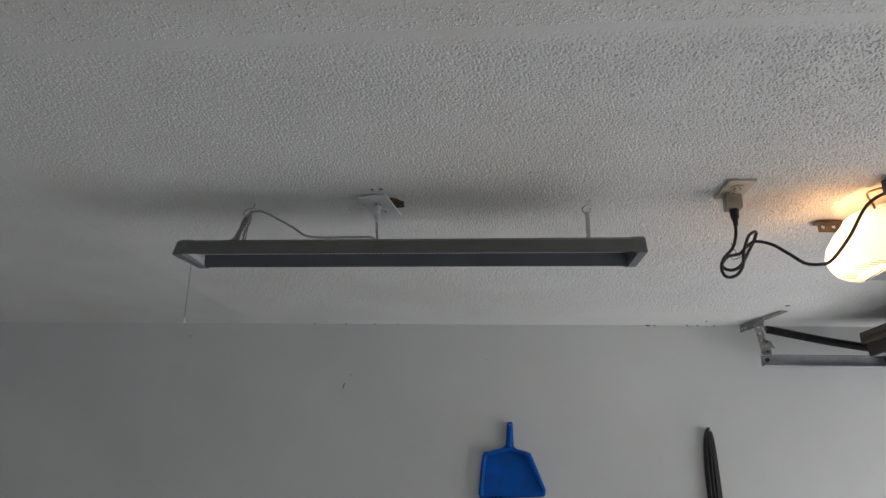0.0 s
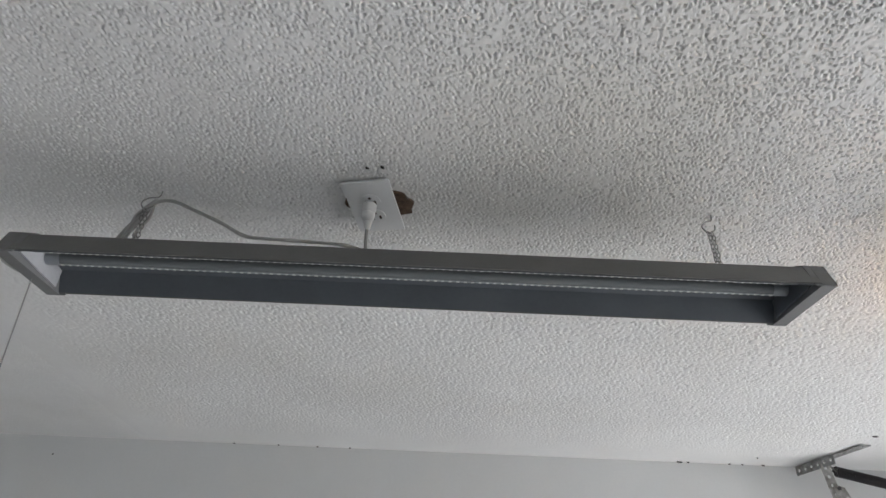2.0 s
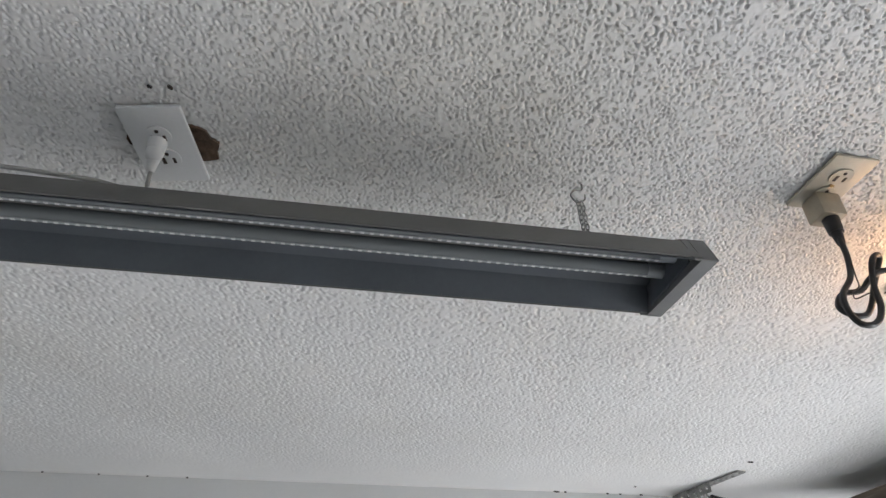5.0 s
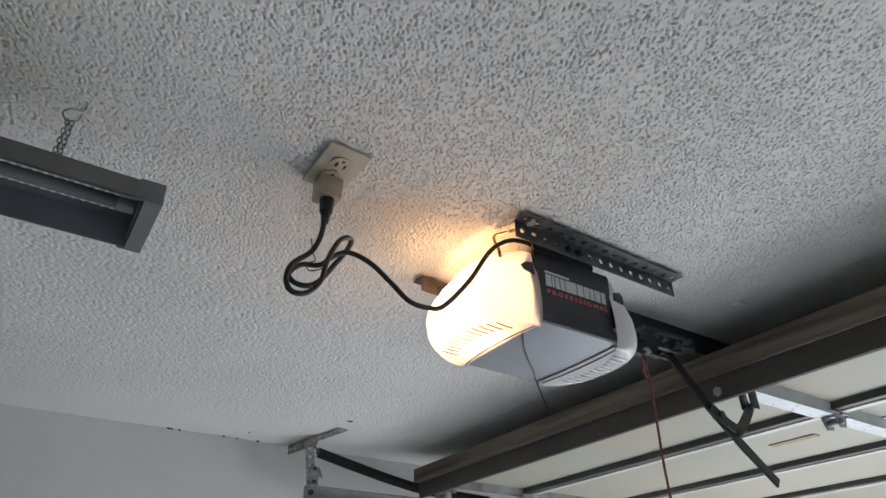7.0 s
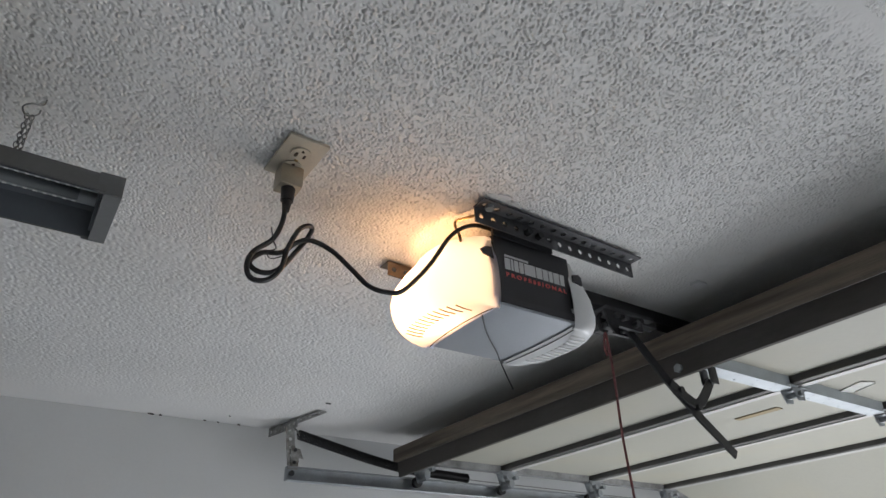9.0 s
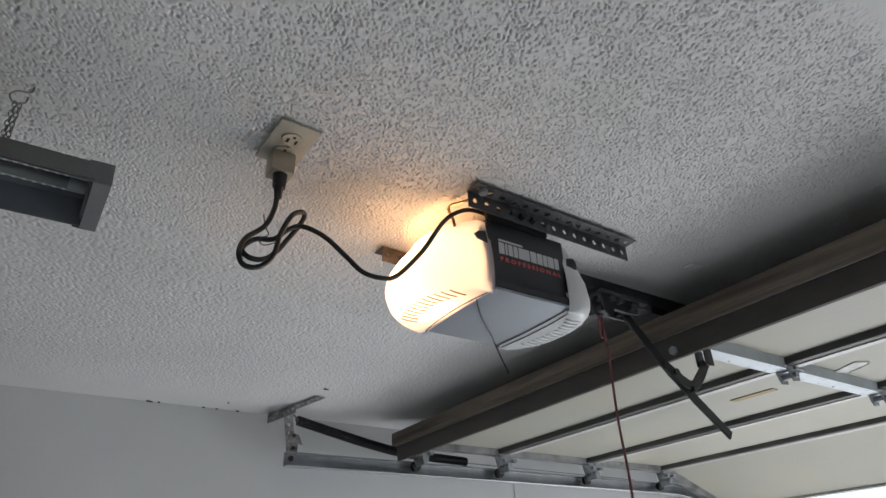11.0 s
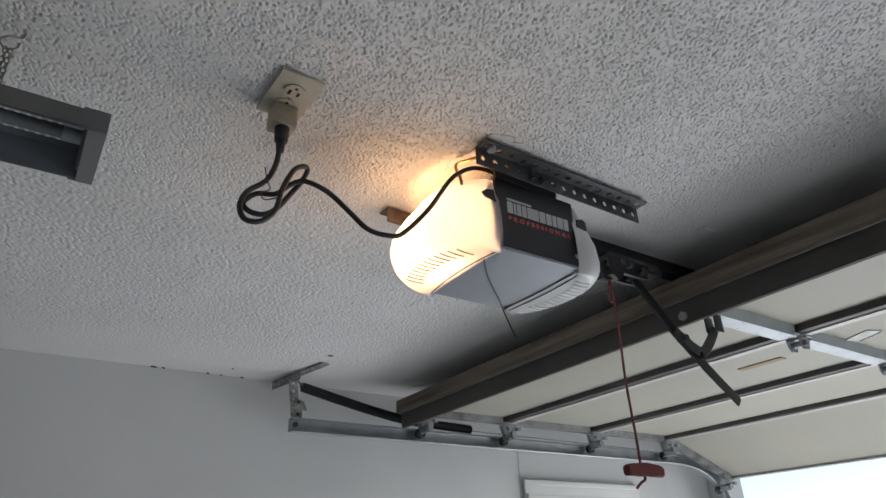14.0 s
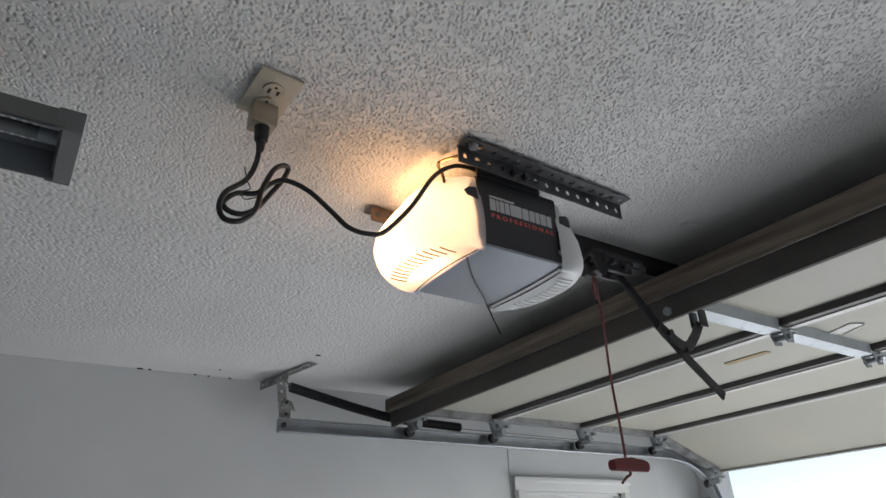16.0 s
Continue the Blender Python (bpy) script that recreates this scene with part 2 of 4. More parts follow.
# translucent white lens: daylight on it scatters, the bulb behind shines through
M_LENS = bpy.data.materials.new("milky_lens_plastic")
M_LENS.use_nodes = True
lt = M_LENS.node_tree
lb = lt.nodes["Principled BSDF"]
lb.inputs["Base Color"].default_value = (0.80, 0.79, 0.76, 1)
lb.inputs["Roughness"].default_value = 0.4
ltr = lt.nodes.new("ShaderNodeBsdfTranslucent")
ltr.inputs[0].default_value = (0.78, 0.86, 1.0, 1)
lmix = lt.nodes.new("ShaderNodeMixShader")
lno = lt.nodes.new("ShaderNodeTexNoise")
lno.inputs["Scale"].default_value = 30
lra = lt.nodes.new("ShaderNodeMapRange")
lra.inputs[3].default_value, lra.inputs[4].default_value = 0.78, 0.86
lt.links.new(lno.outputs["Fac"], lra.inputs[0])
lt.links.new(lra.outputs[0], lmix.inputs[0])
lt.links.new(lb.outputs[0], lmix.inputs[1])
lt.links.new(ltr.outputs[0], lmix.inputs[2])
lt.links.new(lmix.outputs[0], lt.nodes["Material Output"].inputs[0])


# ---- mesh helpers ----
def box(bm, x0, x1, y0, y1, z0, z1, bevel=0.0):
    r = bmesh.ops.create_cube(bm, size=1, matrix=Matrix.LocRotScale(((x0 + x1) / 2, (y0 + y1) / 2, (z0 + z1) / 2), None, (x1 - x0, y1 - y0, z1 - z0)))
    if bevel:
        edges = list({e for v in r["verts"] for e in v.link_edges})
        bmesh.ops.bevel(bm, geom=edges, offset=bevel, segments=2, affect="EDGES", profile=0.6)
    return bm


def rod(bm, a, b, r, seg=10, r2=None):
    a, b = Vector(a), Vector(b)
    d = b - a
    m = Matrix.Translation((a + b) / 2) @ d.to_track_quat("Z", "Y").to_matrix().to_4x4()
    bmesh.ops.create_cone(bm, cap_ends=True, segments=seg, radius1=r, radius2=r if r2 is None else r2, depth=d.length, matrix=m)
    return bm


def smooth_path(pts, n=8):
    """Points of a Catmull-Rom curve through pts."""
    p = [Vector(q) for q in pts]
    p = [2 * p[0] - p[1]] + p + [2 * p[-1] - p[-2]]
    out = []
    for i in range(1, len(p) - 2):
        for k in range(n):
            t = k / n
            a, b, c, d = p[i - 1], p[i], p[i + 1], p[i + 2]
            out.append(0.5 * (2 * b + (c - a) * t + (2 * a - 5 * b + 4 * c - d) * t * t + (3 * b - a - 3 * c + d) * t ** 3))
    out.append(p[-2])
    return out


def tube(bm, pts, r, seg=8, close=False):
    """A round bar along pts."""
    pts = [Vector(q) for q in pts]
    rings, up = [], None
    n = len(pts)
    for i, q in enumerate(pts):
        d = (pts[(i + 1) % n] - pts[i - 1]) if close else (pts[min(i + 1, n - 1)] - pts[max(i - 1, 0)])
        d.normalize()
        if up is None:
            up = d.orthogonal().normalized()
        up = (up - d * up.dot(d)).normalized()
        side = d.cross(up)
        rings.append([bm.verts.new(q + r * (math.cos(2 * math.pi * k / seg) * up + math.sin(2 * math.pi * k / seg) * side)) for k in range(seg)])
    for i in range(n if close else n - 1):
        a, b = rings[i], rings[(i + 1) % n]
        for k in range(seg):
            bm.faces.new((a[k], a[(k + 1) % seg], b[(k + 1) % seg], b[k]))
    if not close:
        bm.faces.new(rings[0][::-1])
        bm.faces.new(rings[-1])
    return bm


def prism(bm, outline, m, depth):
    """An outline in the plane of m, drawn out along m's z by depth."""
    a = [bm.verts.new(m @ Vector((u, v, 0))) for u, v in outline]
    b = [bm.verts.new(m @ Vector((u, v, depth))) for u, v in outline]
    n = len(outline)
    bm.faces.new(a[::-1])
    bm.faces.new(b)
    for i in range(n):
        bm.faces.new((a[i], a[(i + 1) % n], b[(i + 1) % n], b[i]))
    return bm


def thicken(section, t):
    """The closed outline of an open line of (u, v) points with thickness t."""
    pts = [Vector((u, v)) for u, v in section]
    off = []
    for i, q in enumerate(pts):
        d1 = (pts[i] - pts[i - 1]).normalized() if i else (pts[1] - pts[0]).normalized()
        d2 = (pts[i + 1] - pts[i]).normalized() if i < len(pts) - 1 else d1
        nrm = Vector((-(d1 + d2).y, (d1 + d2).x))
        nrm = nrm.normalized() if nrm.length > 1e-6 else Vector((-d1.y, d1.x))
        off.append(q + nrm * t / max(0.5, nrm.dot(Vector((-d1.y, d1.x)))))
    return [tuple(q) for q in pts] + [tuple(q) for q in off[::-1]]


def sheet(bm, section, m, depth, t):
    """A folded metal sheet with thickness t, drawn out along m's z."""
    return prism(bm, thicken(section, t), m, depth)


ALONG_X = Matrix(((0, 0, 1, 0), (1, 0, 0, 0), (0, 1, 0, 0), (0, 0, 0, 1)))  # (u, v, w) -> y, z, x
ALONG_Y = Matrix(((1, 0, 0, 0), (0, 0, 1, 0), (0, 1, 0, 0), (0, 0, 0, 1)))  # (u, v, w) -> x, z, y


def finish(bm, name, mat, smooth=False):
    bmesh.ops.recalc_face_normals(bm, faces=bm.faces)
    me = bpy.data.meshes.new(name)
    bm.to_mesh(me)
    bm.free()
    me.materials.append(mat)
    if smooth:
        me.polygons.foreach_set("use_smooth", [True] * len(me.polygons))
        me.set_sharp_from_angle(angle=radians(38))
    return new(name, me)


def part(name, bm, mat, parent, label="", smooth=True):
    ob = finish(bm, name, mat, smooth)
    ob.parent = parent
    base, p = Matrix(), parent
    while p:
        base = p.matrix_parent_inverse @ p.matrix_basis @ base
        p = p.parent
    ob.matrix_parent_inverse = base.inverted()
    return tagged(ob, label)


def thing(name, place, label, category, group=""):
    ob = new(name)
    ob.empty_display_size = 0.05
    ob.matrix_basis = Matrix.Translation(place)
    return tagged(ob, label, category, group)


def single(name, bm, mat, label, category, group="", kind="", smooth=True):
    return tagged(finish(bm, name, mat, smooth), label, category, group, kind)


def fill_text(body, size, place, mat, parent, name, width, lift=0.0006, bold=0.0):
    """Letters facing -y at a place (left end of the base line), squeezed to a width."""
    cu = bpy.data.curves.new(name, "FONT")
    cu.body, cu.size, cu.extrude, cu.offset = body, size, lift, bold
    tmp = bpy.data.objects.new(name, cu)
    scene.collection.objects.link(tmp)
    me = bpy.data.meshes.new_from_object(tmp.evaluated_get(bpy.context.evaluated_depsgraph_get()))
    bpy.data.objects.remove(tmp)
    bm = bmesh.new()
    bm.from_mesh(me)
    w = max(v.co.x for v in bm.verts) - min(v.co.x for v in bm.verts)
    bmesh.ops.transform(bm, matrix=Matrix.Translation(place) @ pose(0, 0, 0, 90) @ Matrix.Diagonal((width / w, 1, 1, 1)), verts=bm.verts)
    return part(name, bm, mat, parent, smooth=False)


# ---- the room ----
ZC, YW, XD = 2.455, 3.61, 4.20
XW, YS = -2.9, -1.3
NEW = bmesh.new
STRUCT = dict(kind="structure")
single("floor", box(NEW(), XW - 0.15, XD + 0.15, YS - 0.15, YW + 0.15, -0.15, 0), M_FLOOR, "grey concrete garage floor slab with dark stains", "floor", **STRUCT)
single("wall_west", box(NEW(), XW - 0.15, XW, YS, YW, 0, ZC), M_WALL, "plain white painted garage wall", "wall", **STRUCT)
single("wall_south", box(NEW(), XW - 0.15, XD + 0.15, YS - 0.15, YS, 0, ZC), M_WALL, "plain white painted garage wall", "wall", **STRUCT)
DX0, DX1, DZ = 2.865, 3.52, 2.065
bm = box(NEW(), XW - 0.15, DX0, YW, YW + 0.15, 0, ZC)
box(bm, DX1, XD + 0.15, YW, YW + 0.15, 0, ZC)
box(bm, DX0, DX1, YW, YW + 0.15, DZ, ZC)
wall_n = single("wall_north", bm, M_WALL, "off-white painted garage side wall, smooth and slightly dirty", "wall", smooth=False, **STRUCT)
OY0, OY1, OZ = 0.72, 3.49, 2.25
bm = box(NEW(), XD, XD + 0.15, YS, OY0, 0, ZC)
box(bm, XD, XD + 0.15, OY1, YW, 0, ZC)
box(bm, XD, XD + 0.15, OY0, OY1, OZ, ZC)
single("wall_east", bm, M_WALL, "white front wall round the open garage doorway", "wall", smooth=False, **STRUCT)
single("ground", box(NEW(), XD + 0.15, 400, -300, 300, -0.3, -0.02), M_DRIVE, "pale concrete driveway in daylight", "driveway", **STRUCT)



def soft(v, a, b):
    t = np.clip((v - a) / (b - a), 0, 1)
    return t * t * (3 - 2 * t)


def stipple(x0, x1, y0, y1, stepping, seed, depth, fade):
    """A sheet of sprayed plaster: a nearly flat coat with many small pits between the blobs. fade: widths of the soft edges at x0, x1, y0, y1."""
    nx, ny = int((x1 - x0) / stepping), int((y1 - y0) / stepping)
    gen = np.random.default_rng(seed)
    f = np.hypot(np.fft.fftfreq(nx, stepping)[:, None], np.fft.fftfreq(ny, stepping)[None, :])

    def band(wave, width):
        n = np.fft.ifft2(np.fft.fft2(gen.standard_normal((nx, ny))) * np.exp(-((f - 1 / wave) * wave / width) ** 2)).real
        return n / n.std()

    patchy = 0.06 * band(0.16, 0.8)
    pits = soft(band(0.0076, 0.7) + patchy, 1.1, 1.8)
    small = soft(band(0.0062, 0.4) + patchy, 1.45, 2.1)
    flat = 0.0012
    h = flat - depth * np.maximum(pits, 0.75 * small) + 0.00016 * band(0.012, 0.5).clip(-1.5, 2) * (1 - pits)
    u, v = np.arange(nx) / (nx - 1), np.arange(ny) / (ny - 1)
    ramps = [soft(q * span, 0, w) if w else np.ones_like(q) for q, span, w in zip((u, 1 - u, v, 1 - v), (x1 - x0, x1 - x0, y1 - y0, y1 - y0), fade)]
    h = h * (ramps[0] * ramps[1])[:, None] * (ramps[2] * ramps[3])[None, :]
    gx, gy = np.meshgrid(x0 + u * (x1 - x0), y0 + v * (y1 - y0), indexing="ij")
    k = np.arange(nx * ny).reshape(nx, ny)
    quads = np.stack([k[:-1, :-1], k[:-1, 1:], k[1:, 1:], k[1:, :-1]], axis=-1).reshape(-1, 4)
    return np.stack([gx, gy, ZC - h], axis=-1).reshape(-1, 3), quads


def stippled_ceiling():
    """The ceiling slab with a sprayed stipple in relief, finer where the walk passes under it."""
    lo, hi = ZC + 0.007, ZC + 0.12
    near, q1 = stipple(-0.95, 2.02, 1.25, 2.3, 0.0019, 5, 0.0053, (0.25, 0.1, 0.08, 0))
    far, q2 = stipple(-0.95, 2.02, 2.3, YW - 0.001, 0.0033, 6, 0.0058, (0.25, 0.1, 0, 0.5))
    a, b, c, d = XW - 0.15, XD + 0.15, YS - 0.15, YW + 0.15
    slab = np.array([(x, y, z) for z in (lo, hi) for x, y in ((a, c), (b, c), (b, d), (a, d))])
    # the smooth rim of the coat round the relief
    x0, x1, y0, y1, z = -0.95, 2.02, 1.25, YW + 0.01, ZC
    rim = np.array([(x, y, z) for x0_, x1_, y0_, y1_ in ((a, x0, c, d), (x1, b, c, d), (x0, x1, c, y0)) for x, y in ((x0_, y0_), (x0_, y1_), (x1_, y1_), (x1_, y0_))])
    o = len(near) + len(far)
    sides = np.array([(3, 2, 1, 0), (4, 5, 6, 7), (0, 1, 5, 4), (1, 2, 6, 5), (2, 3, 7, 6), (3, 0, 4, 7)]) + o
    plain = np.arange(12).reshape(3, 4) + o + 8
    verts = np.concatenate([near, far, slab, rim])
    faces = np.concatenate([q1, q2 + len(near), sides, plain])
    relief = np.arange(len(faces)) < len(q1) + len(q2)
    me = bpy.data.meshes.new("ceiling")
    me.vertices.add(len(verts))
    me.vertices.foreach_set("co", verts.astype(np.float32).ravel())
    me.loops.add(faces.size)
    me.loops.foreach_set("vertex_index", faces.astype(np.int32).ravel())
    me.polygons.add(len(faces))
    me.polygons.foreach_set("loop_start", np.arange(0, faces.size, 4, dtype=np.int32))
    me.polygons.foreach_set("use_smooth", relief)
    me.polygons.foreach_set("material_index", relief.astype(np.int32))
    me.update(calc_edges=True)
    me.materials.append(M_CEIL)
    me.materials.append(M_COAT)
    return new("ceiling", me)


tagged(stippled_ceiling(), "white stippled garage ceiling with faint brown stains", "ceiling", **STRUCT)

# a smoother, slightly darker panel of wall round the side door
bm = box(NEW(), 2.79, DX0 - 0.001, YW - 0.0025, YW - 0.0005, 0, 2.4)
box(bm, DX1 + 0.001, 3.84, YW - 0.0025, YW - 0.0005, 0, 2.4)
box(bm, DX0 - 0.001, DX1 + 0.001, YW - 0.0025, YW - 0.0005, DZ + 0.001, 2.4)
single("wall_panel", bm, M_PATCH, "smooth white wall panel round the side door", "wall panel", smooth=False, **STRUCT)

# ---- side door ----
door = tagged(thing("door_1", (3.19, YW, 0), "closed white side door with moulded casing", "door"), kind="structure")
part("slab", box(NEW(), DX0 + 0.012, DX1 - 0.012, YW + 0.02, YW + 0.06, 0.01, DZ - 0.012, 0.003), M_TRIM, door)
for x0, x1 in ((DX0 + 0.09, 3.17), (3.215, DX1 - 0.09)):
    for z0, z1 in ((0.25, 0.9), (1.02, 1.62), (1.72, 1.96)):
        part("moulded_panel", box(NEW(), x0, x1, YW + 0.012, YW + 0.03, z0, z1, 0.006), M_TRIM, door)
part("jamb", box(NEW(), DX0, DX0 + 0.012, YW - 0.004, YW + 0.1, 0, DZ), M_TRIM, door)
part("jamb", box(NEW(), DX1 - 0.012, DX1, YW - 0.004, YW + 0.1, 0, DZ), M_TRIM, door)
part("head_jamb", box(NEW(), DX0, DX1, YW - 0.004, YW + 0.1, DZ - 0.012, DZ), M_TRIM, door)
for x0, x1 in ((2.802, 2.862), (3.523, 3.583)):
    bm = box(NEW(), x0, x1, YW - 0.022, YW - 0.007, 0, 2.067, 0.003)
    box(bm, x0 + 0.008, x1 - 0.03, YW - 0.03, YW - 0.018, 0, 2.067, 0.004)
    part("casing", bm, M_TRIM, door)
bm = box(NEW(), 2.802, 3.583, YW - 0.022, YW - 0.007, 2.068, 2.128, 0.003)
box(bm, 2.796, 3.589, YW - 0.032, YW - 0.018, 2.108, 2.13, 0.004)
part("head_casing", bm, M_TRIM, door)

# ---- the open sectional garage door ----
DY0, DY1 = 0.675, 3.425
gdoor = thing("garage_door", (3.0, 2.05, 2.33), "cream steel sectional garage door, open overhead", "garage door")
ZS = 2.335  # underside of the pans
SECT = 0.533


def bolt(bm, p, r=0.007, h=0.006, axis=(0, 0, -1)):
    a = Vector(axis)
    rod(bm, p, Vector(p) + a * h, r, 6)
    return bm


def hinge(parent, x, y, wide=0.05):
    bm = box(NEW(), x - 0.055, x - 0.008, y - wide / 2, y + wide / 2, ZS - 0.008, ZS - 0.003, 0.001)
    box(bm, x + 0.008, x + 0.06, y - wide / 2, y + wide / 2, ZS - 0.008, ZS - 0.003, 0.001)
    for s in (-1, 1):
        prism(bm, [(x - 0.03, ZS - 0.006), (x + 0.032, ZS - 0.006), (x + 0.022, ZS - 0.042), (x - 0.012, ZS - 0.046)], Matrix.Translation((0, y + s * wide * 0.36, 0)) @ ALONG_Y, 0.003)
    rod(bm, (x, y - wide * 0.55, ZS - 0.026), (x, y + wide * 0.55, ZS - 0.026), 0.009, 10)
    for dx in (-0.04, 0.042):
        bolt(bm, (x + dx, y - 0.012, ZS - 0.007), 0.0075)
        bolt(bm, (x + dx, y + 0.012, ZS - 0.007), 0.0075)
    return part("hinge", bm, M_ZINC, parent, "galvanised hinge with bolts")


def roller(parent, x, y=3.40):
    bm = box(NEW(), x - 0.045, x + 0.045, y - 0.035, y + 0.018, ZS - 0.006, ZS - 0.001, 0.001)
    prism(bm, [(x - 0.035, ZS - 0.004), (x + 0.035, ZS - 0.004), (x + 0.02, ZS - 0.07), (x - 0.012, ZS - 0.072)], Matrix.Translation((0, y - 0.03, 0)) @ ALONG_Y, 0.003)
    prism(bm, [(x - 0.035, ZS - 0.004), (x + 0.035, ZS - 0.004), (x + 0.02, ZS - 0.07), (x - 0.012, ZS - 0.072)], Matrix.Translation((0, y + 0.012, 0)) @ ALONG_Y, 0.003)
    rod(bm, (x, y - 0.045, ZS - 0.07), (x, y + 0.06, ZS - 0.07), 0.006, 8)
    rod(bm, (x, y - 0.05, ZS - 0.055), (x, y + 0.01, ZS - 0.055), 0.014, 10)
    bolt(bm, (x - 0.03, y - 0.02, ZS - 0.006), 0.008)
    bolt(bm, (x + 0.03, y - 0.02, ZS - 0.006), 0.008)
    for dx in (-0.024, 0.026):
        rod(bm, (x + dx, y - 0.05, ZS - 0.03), (x + dx, y - 0.03, ZS - 0.03), 0.0075, 8)
        bolt(bm, (x + dx, y - 0.05, ZS - 0.03), 0.0105, 0.006, (0, -1, 0))
    br = part("roller_bracket", bm, M_ZINC, parent, "galvanised roller bracket")
    w = NEW()
    rod(w, (x, y + 0.022, ZS - 0.07), (x, y + 0.042, ZS - 0.07), 0.021, 16)
    part("roller", w, M_BLACK, parent, "black roller wheel")
    return br


TURN_DOWN = math.asin(0.185 / SECT)


def section(i, x0, last=False):
    """One pan of the door: skin, two rails with lips, end and centre stiles."""
    sec = part("section", box(NEW(), x0 + 0.002, x0 + SECT - 0.004, DY0, DY1, ZS + 0.019, ZS + 0.03), M_SKIN, gdoor, "cream painted door skin with soft stains")
    x1 = x0 + SECT - 0.004
    lip = 0.014 if last else 0.026
    # lips coloured pale as lit, far rails near-black as shaded
    part("rail", sheet(NEW(), [(x0 + lip, ZS + 0.009), (x0 + lip, ZS), (x0 + 0.003, ZS), (x0 + 0.003, ZS + 0.019)], Matrix.Translation((0, DY0, 0)) @ ALONG_Y, DY1 - DY0, 0.0015), M_LIPLIT, sec, "steel rail lip, paled as if lit")
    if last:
        part("rail", box(NEW(), x1 - 0.012, x1 - 0.002, DY0, DY1, ZS + 0.008, ZS + 0.0185), M_LIPLIT, sec, "narrow bottom rail")
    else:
        part("rail", sheet(NEW(), [(x1 - 0.004, ZS + 0.002), (x1 - 0.02, ZS), (x1 - 0.027, ZS + 0.002), (x1 - 0.031, ZS + 0.01), (x1 - 0.033, ZS + 0.019)], Matrix.Translation((0, DY0, 0)) @ ALONG_Y, DY1 - DY0, 0.0015), M_RAILSHADE, sec, "steel rail, shade darkened into its colour")
    for y in (DY0 + 0.03, 2.048, DY1 - 0.035):
        w = 0.025 if y == 2.048 else 0.02
        low = 0.014 if y == 2.048 else 0.006
        bm = sheet(NEW(), [(y - w - 0.003, ZS + 0.0185), (y - w, ZS - low), (y + w, ZS - low), (y + w + 0.003, ZS + 0.0185)], Matrix.Translation((x0 + 0.035, 0, 0)) @ ALONG_X, x1 - x0 - 0.075, 0.0015)
        for k in range(5):
            bolt(bm, (x0 + 0.09 + 0.085 * k, y - 0.014, ZS - low + 0.001), 0.004, 0.002)
            bolt(bm, (x0 + 0.11 + 0.085 * k, y + 0.014, ZS - low + 0.001), 0.004, 0.002)
        part("stile", bm, M_STILE if y == 2.048 else M_ENDSTILE, sec, "galvanised stile")
    return sec


DX = 2.035
secs = []
for i in range(4):
    s = section(i, DX + SECT * i, i == 3)
    if i < 3:
        hinge(s, DX + SECT * (i + 1), 2.045)
    roller(s, DX + SECT * (i + 1) if i < 3 else DX + SECT * 4 - 0.06)
    if i == 0:
        roller(s, DX + 0.1)
    secs.append(s)
# the lowest section has started down the bend
pivot = Matrix.Translation((DX + SECT * 3, 0, ZS + 0.02))
secs[3].matrix_parent_inverse = secs[3].matrix_parent_inverse @ pivot @ Matrix.Rotation(TURN_DOWN, 4, "Y") @ pivot.inverted()
part("bottom_seal", box(NEW(), DX + SECT * 4 - 0.01, DX + SECT * 4 + 0.025, DY0, DY1, ZS - 0.02, ZS + 0.03, 0.006), M_SEAL, secs[3], "rubber bottom seal, tinted blue as if sky-lit")

part("top_edge", box(NEW(), 2.012, 2.034, DY0, DY1 - 0.01, 2.331, 2.382, 0.004), M_DUST, gdoor, "dusty brown top edge of the door")
bm = sheet(NEW(), [(2.034, 2.332), (2.04, 2.276), (2.047, 2.274)], Matrix.Translation((0, DY0 - 0.005, 0)) @ ALONG_Y, DY1 - DY0 - 0.005, 0.002)
part("strut", bm, M_STRUT, gdoor, "dark steel stiffening strut")
part("tape", box(NEW(), 2.79, 2.822, 2.225, 2.385, ZS + 0.0155, ZS + 0.0185), M_TAPE, gdoor, "strip of yellowed tape")
bm = box(NEW(), 2.78, 2.83, 1.925, 2.02, ZS + 0.0155, ZS + 0.0185)
box(bm, 2.8295, 2.833, 1.93, 2.015, ZS + 0.0125, ZS + 0.0165, 0.001)
bmesh.ops.rotate(bm, cent=(2.805, 1.97, ZS), matrix=Matrix.Rotation(radians(-24), 3, "Z"), verts=bm.verts)
part("sticker", bm, M_STICKER, gdoor, "curled greyish sticker")

# ---- track with its hanger ----
track = thing("door_track", (2.6, 3.46, 2.25), "galvanised door track hung from the ceiling", "door track")
ZT0, ZT1 = 2.232, 2.283
SEC = [(-0.018, 0.0), (-0.014, -0.004), (0.022, 0), (0.024, 0.004), (0.024, 0.046), (0.022, 0.051), (-0.008, 0.051), (-0.01, 0.047)]
bm = NEW()
sheet(bm, [(3.445 + u, ZT0 + v) for u, v in SEC], Matrix.Translation((1.583, 0, 0)) @ ALONG_X, 2.09, 0.002)
part("horizontal_track", bm, M_ZINC, track)
bend = smooth_path([(3.67, 0, 2.257), (3.82, 0, 2.251), (3.95, 0, 2.222), (4.05, 0, 2.163), (4.115, 0, 2.075), (4.145, 0, 1.96), (4.15, 0, 1.75), (4.15, 0, 0.1)], 6)
bm = NEW()
rings = []
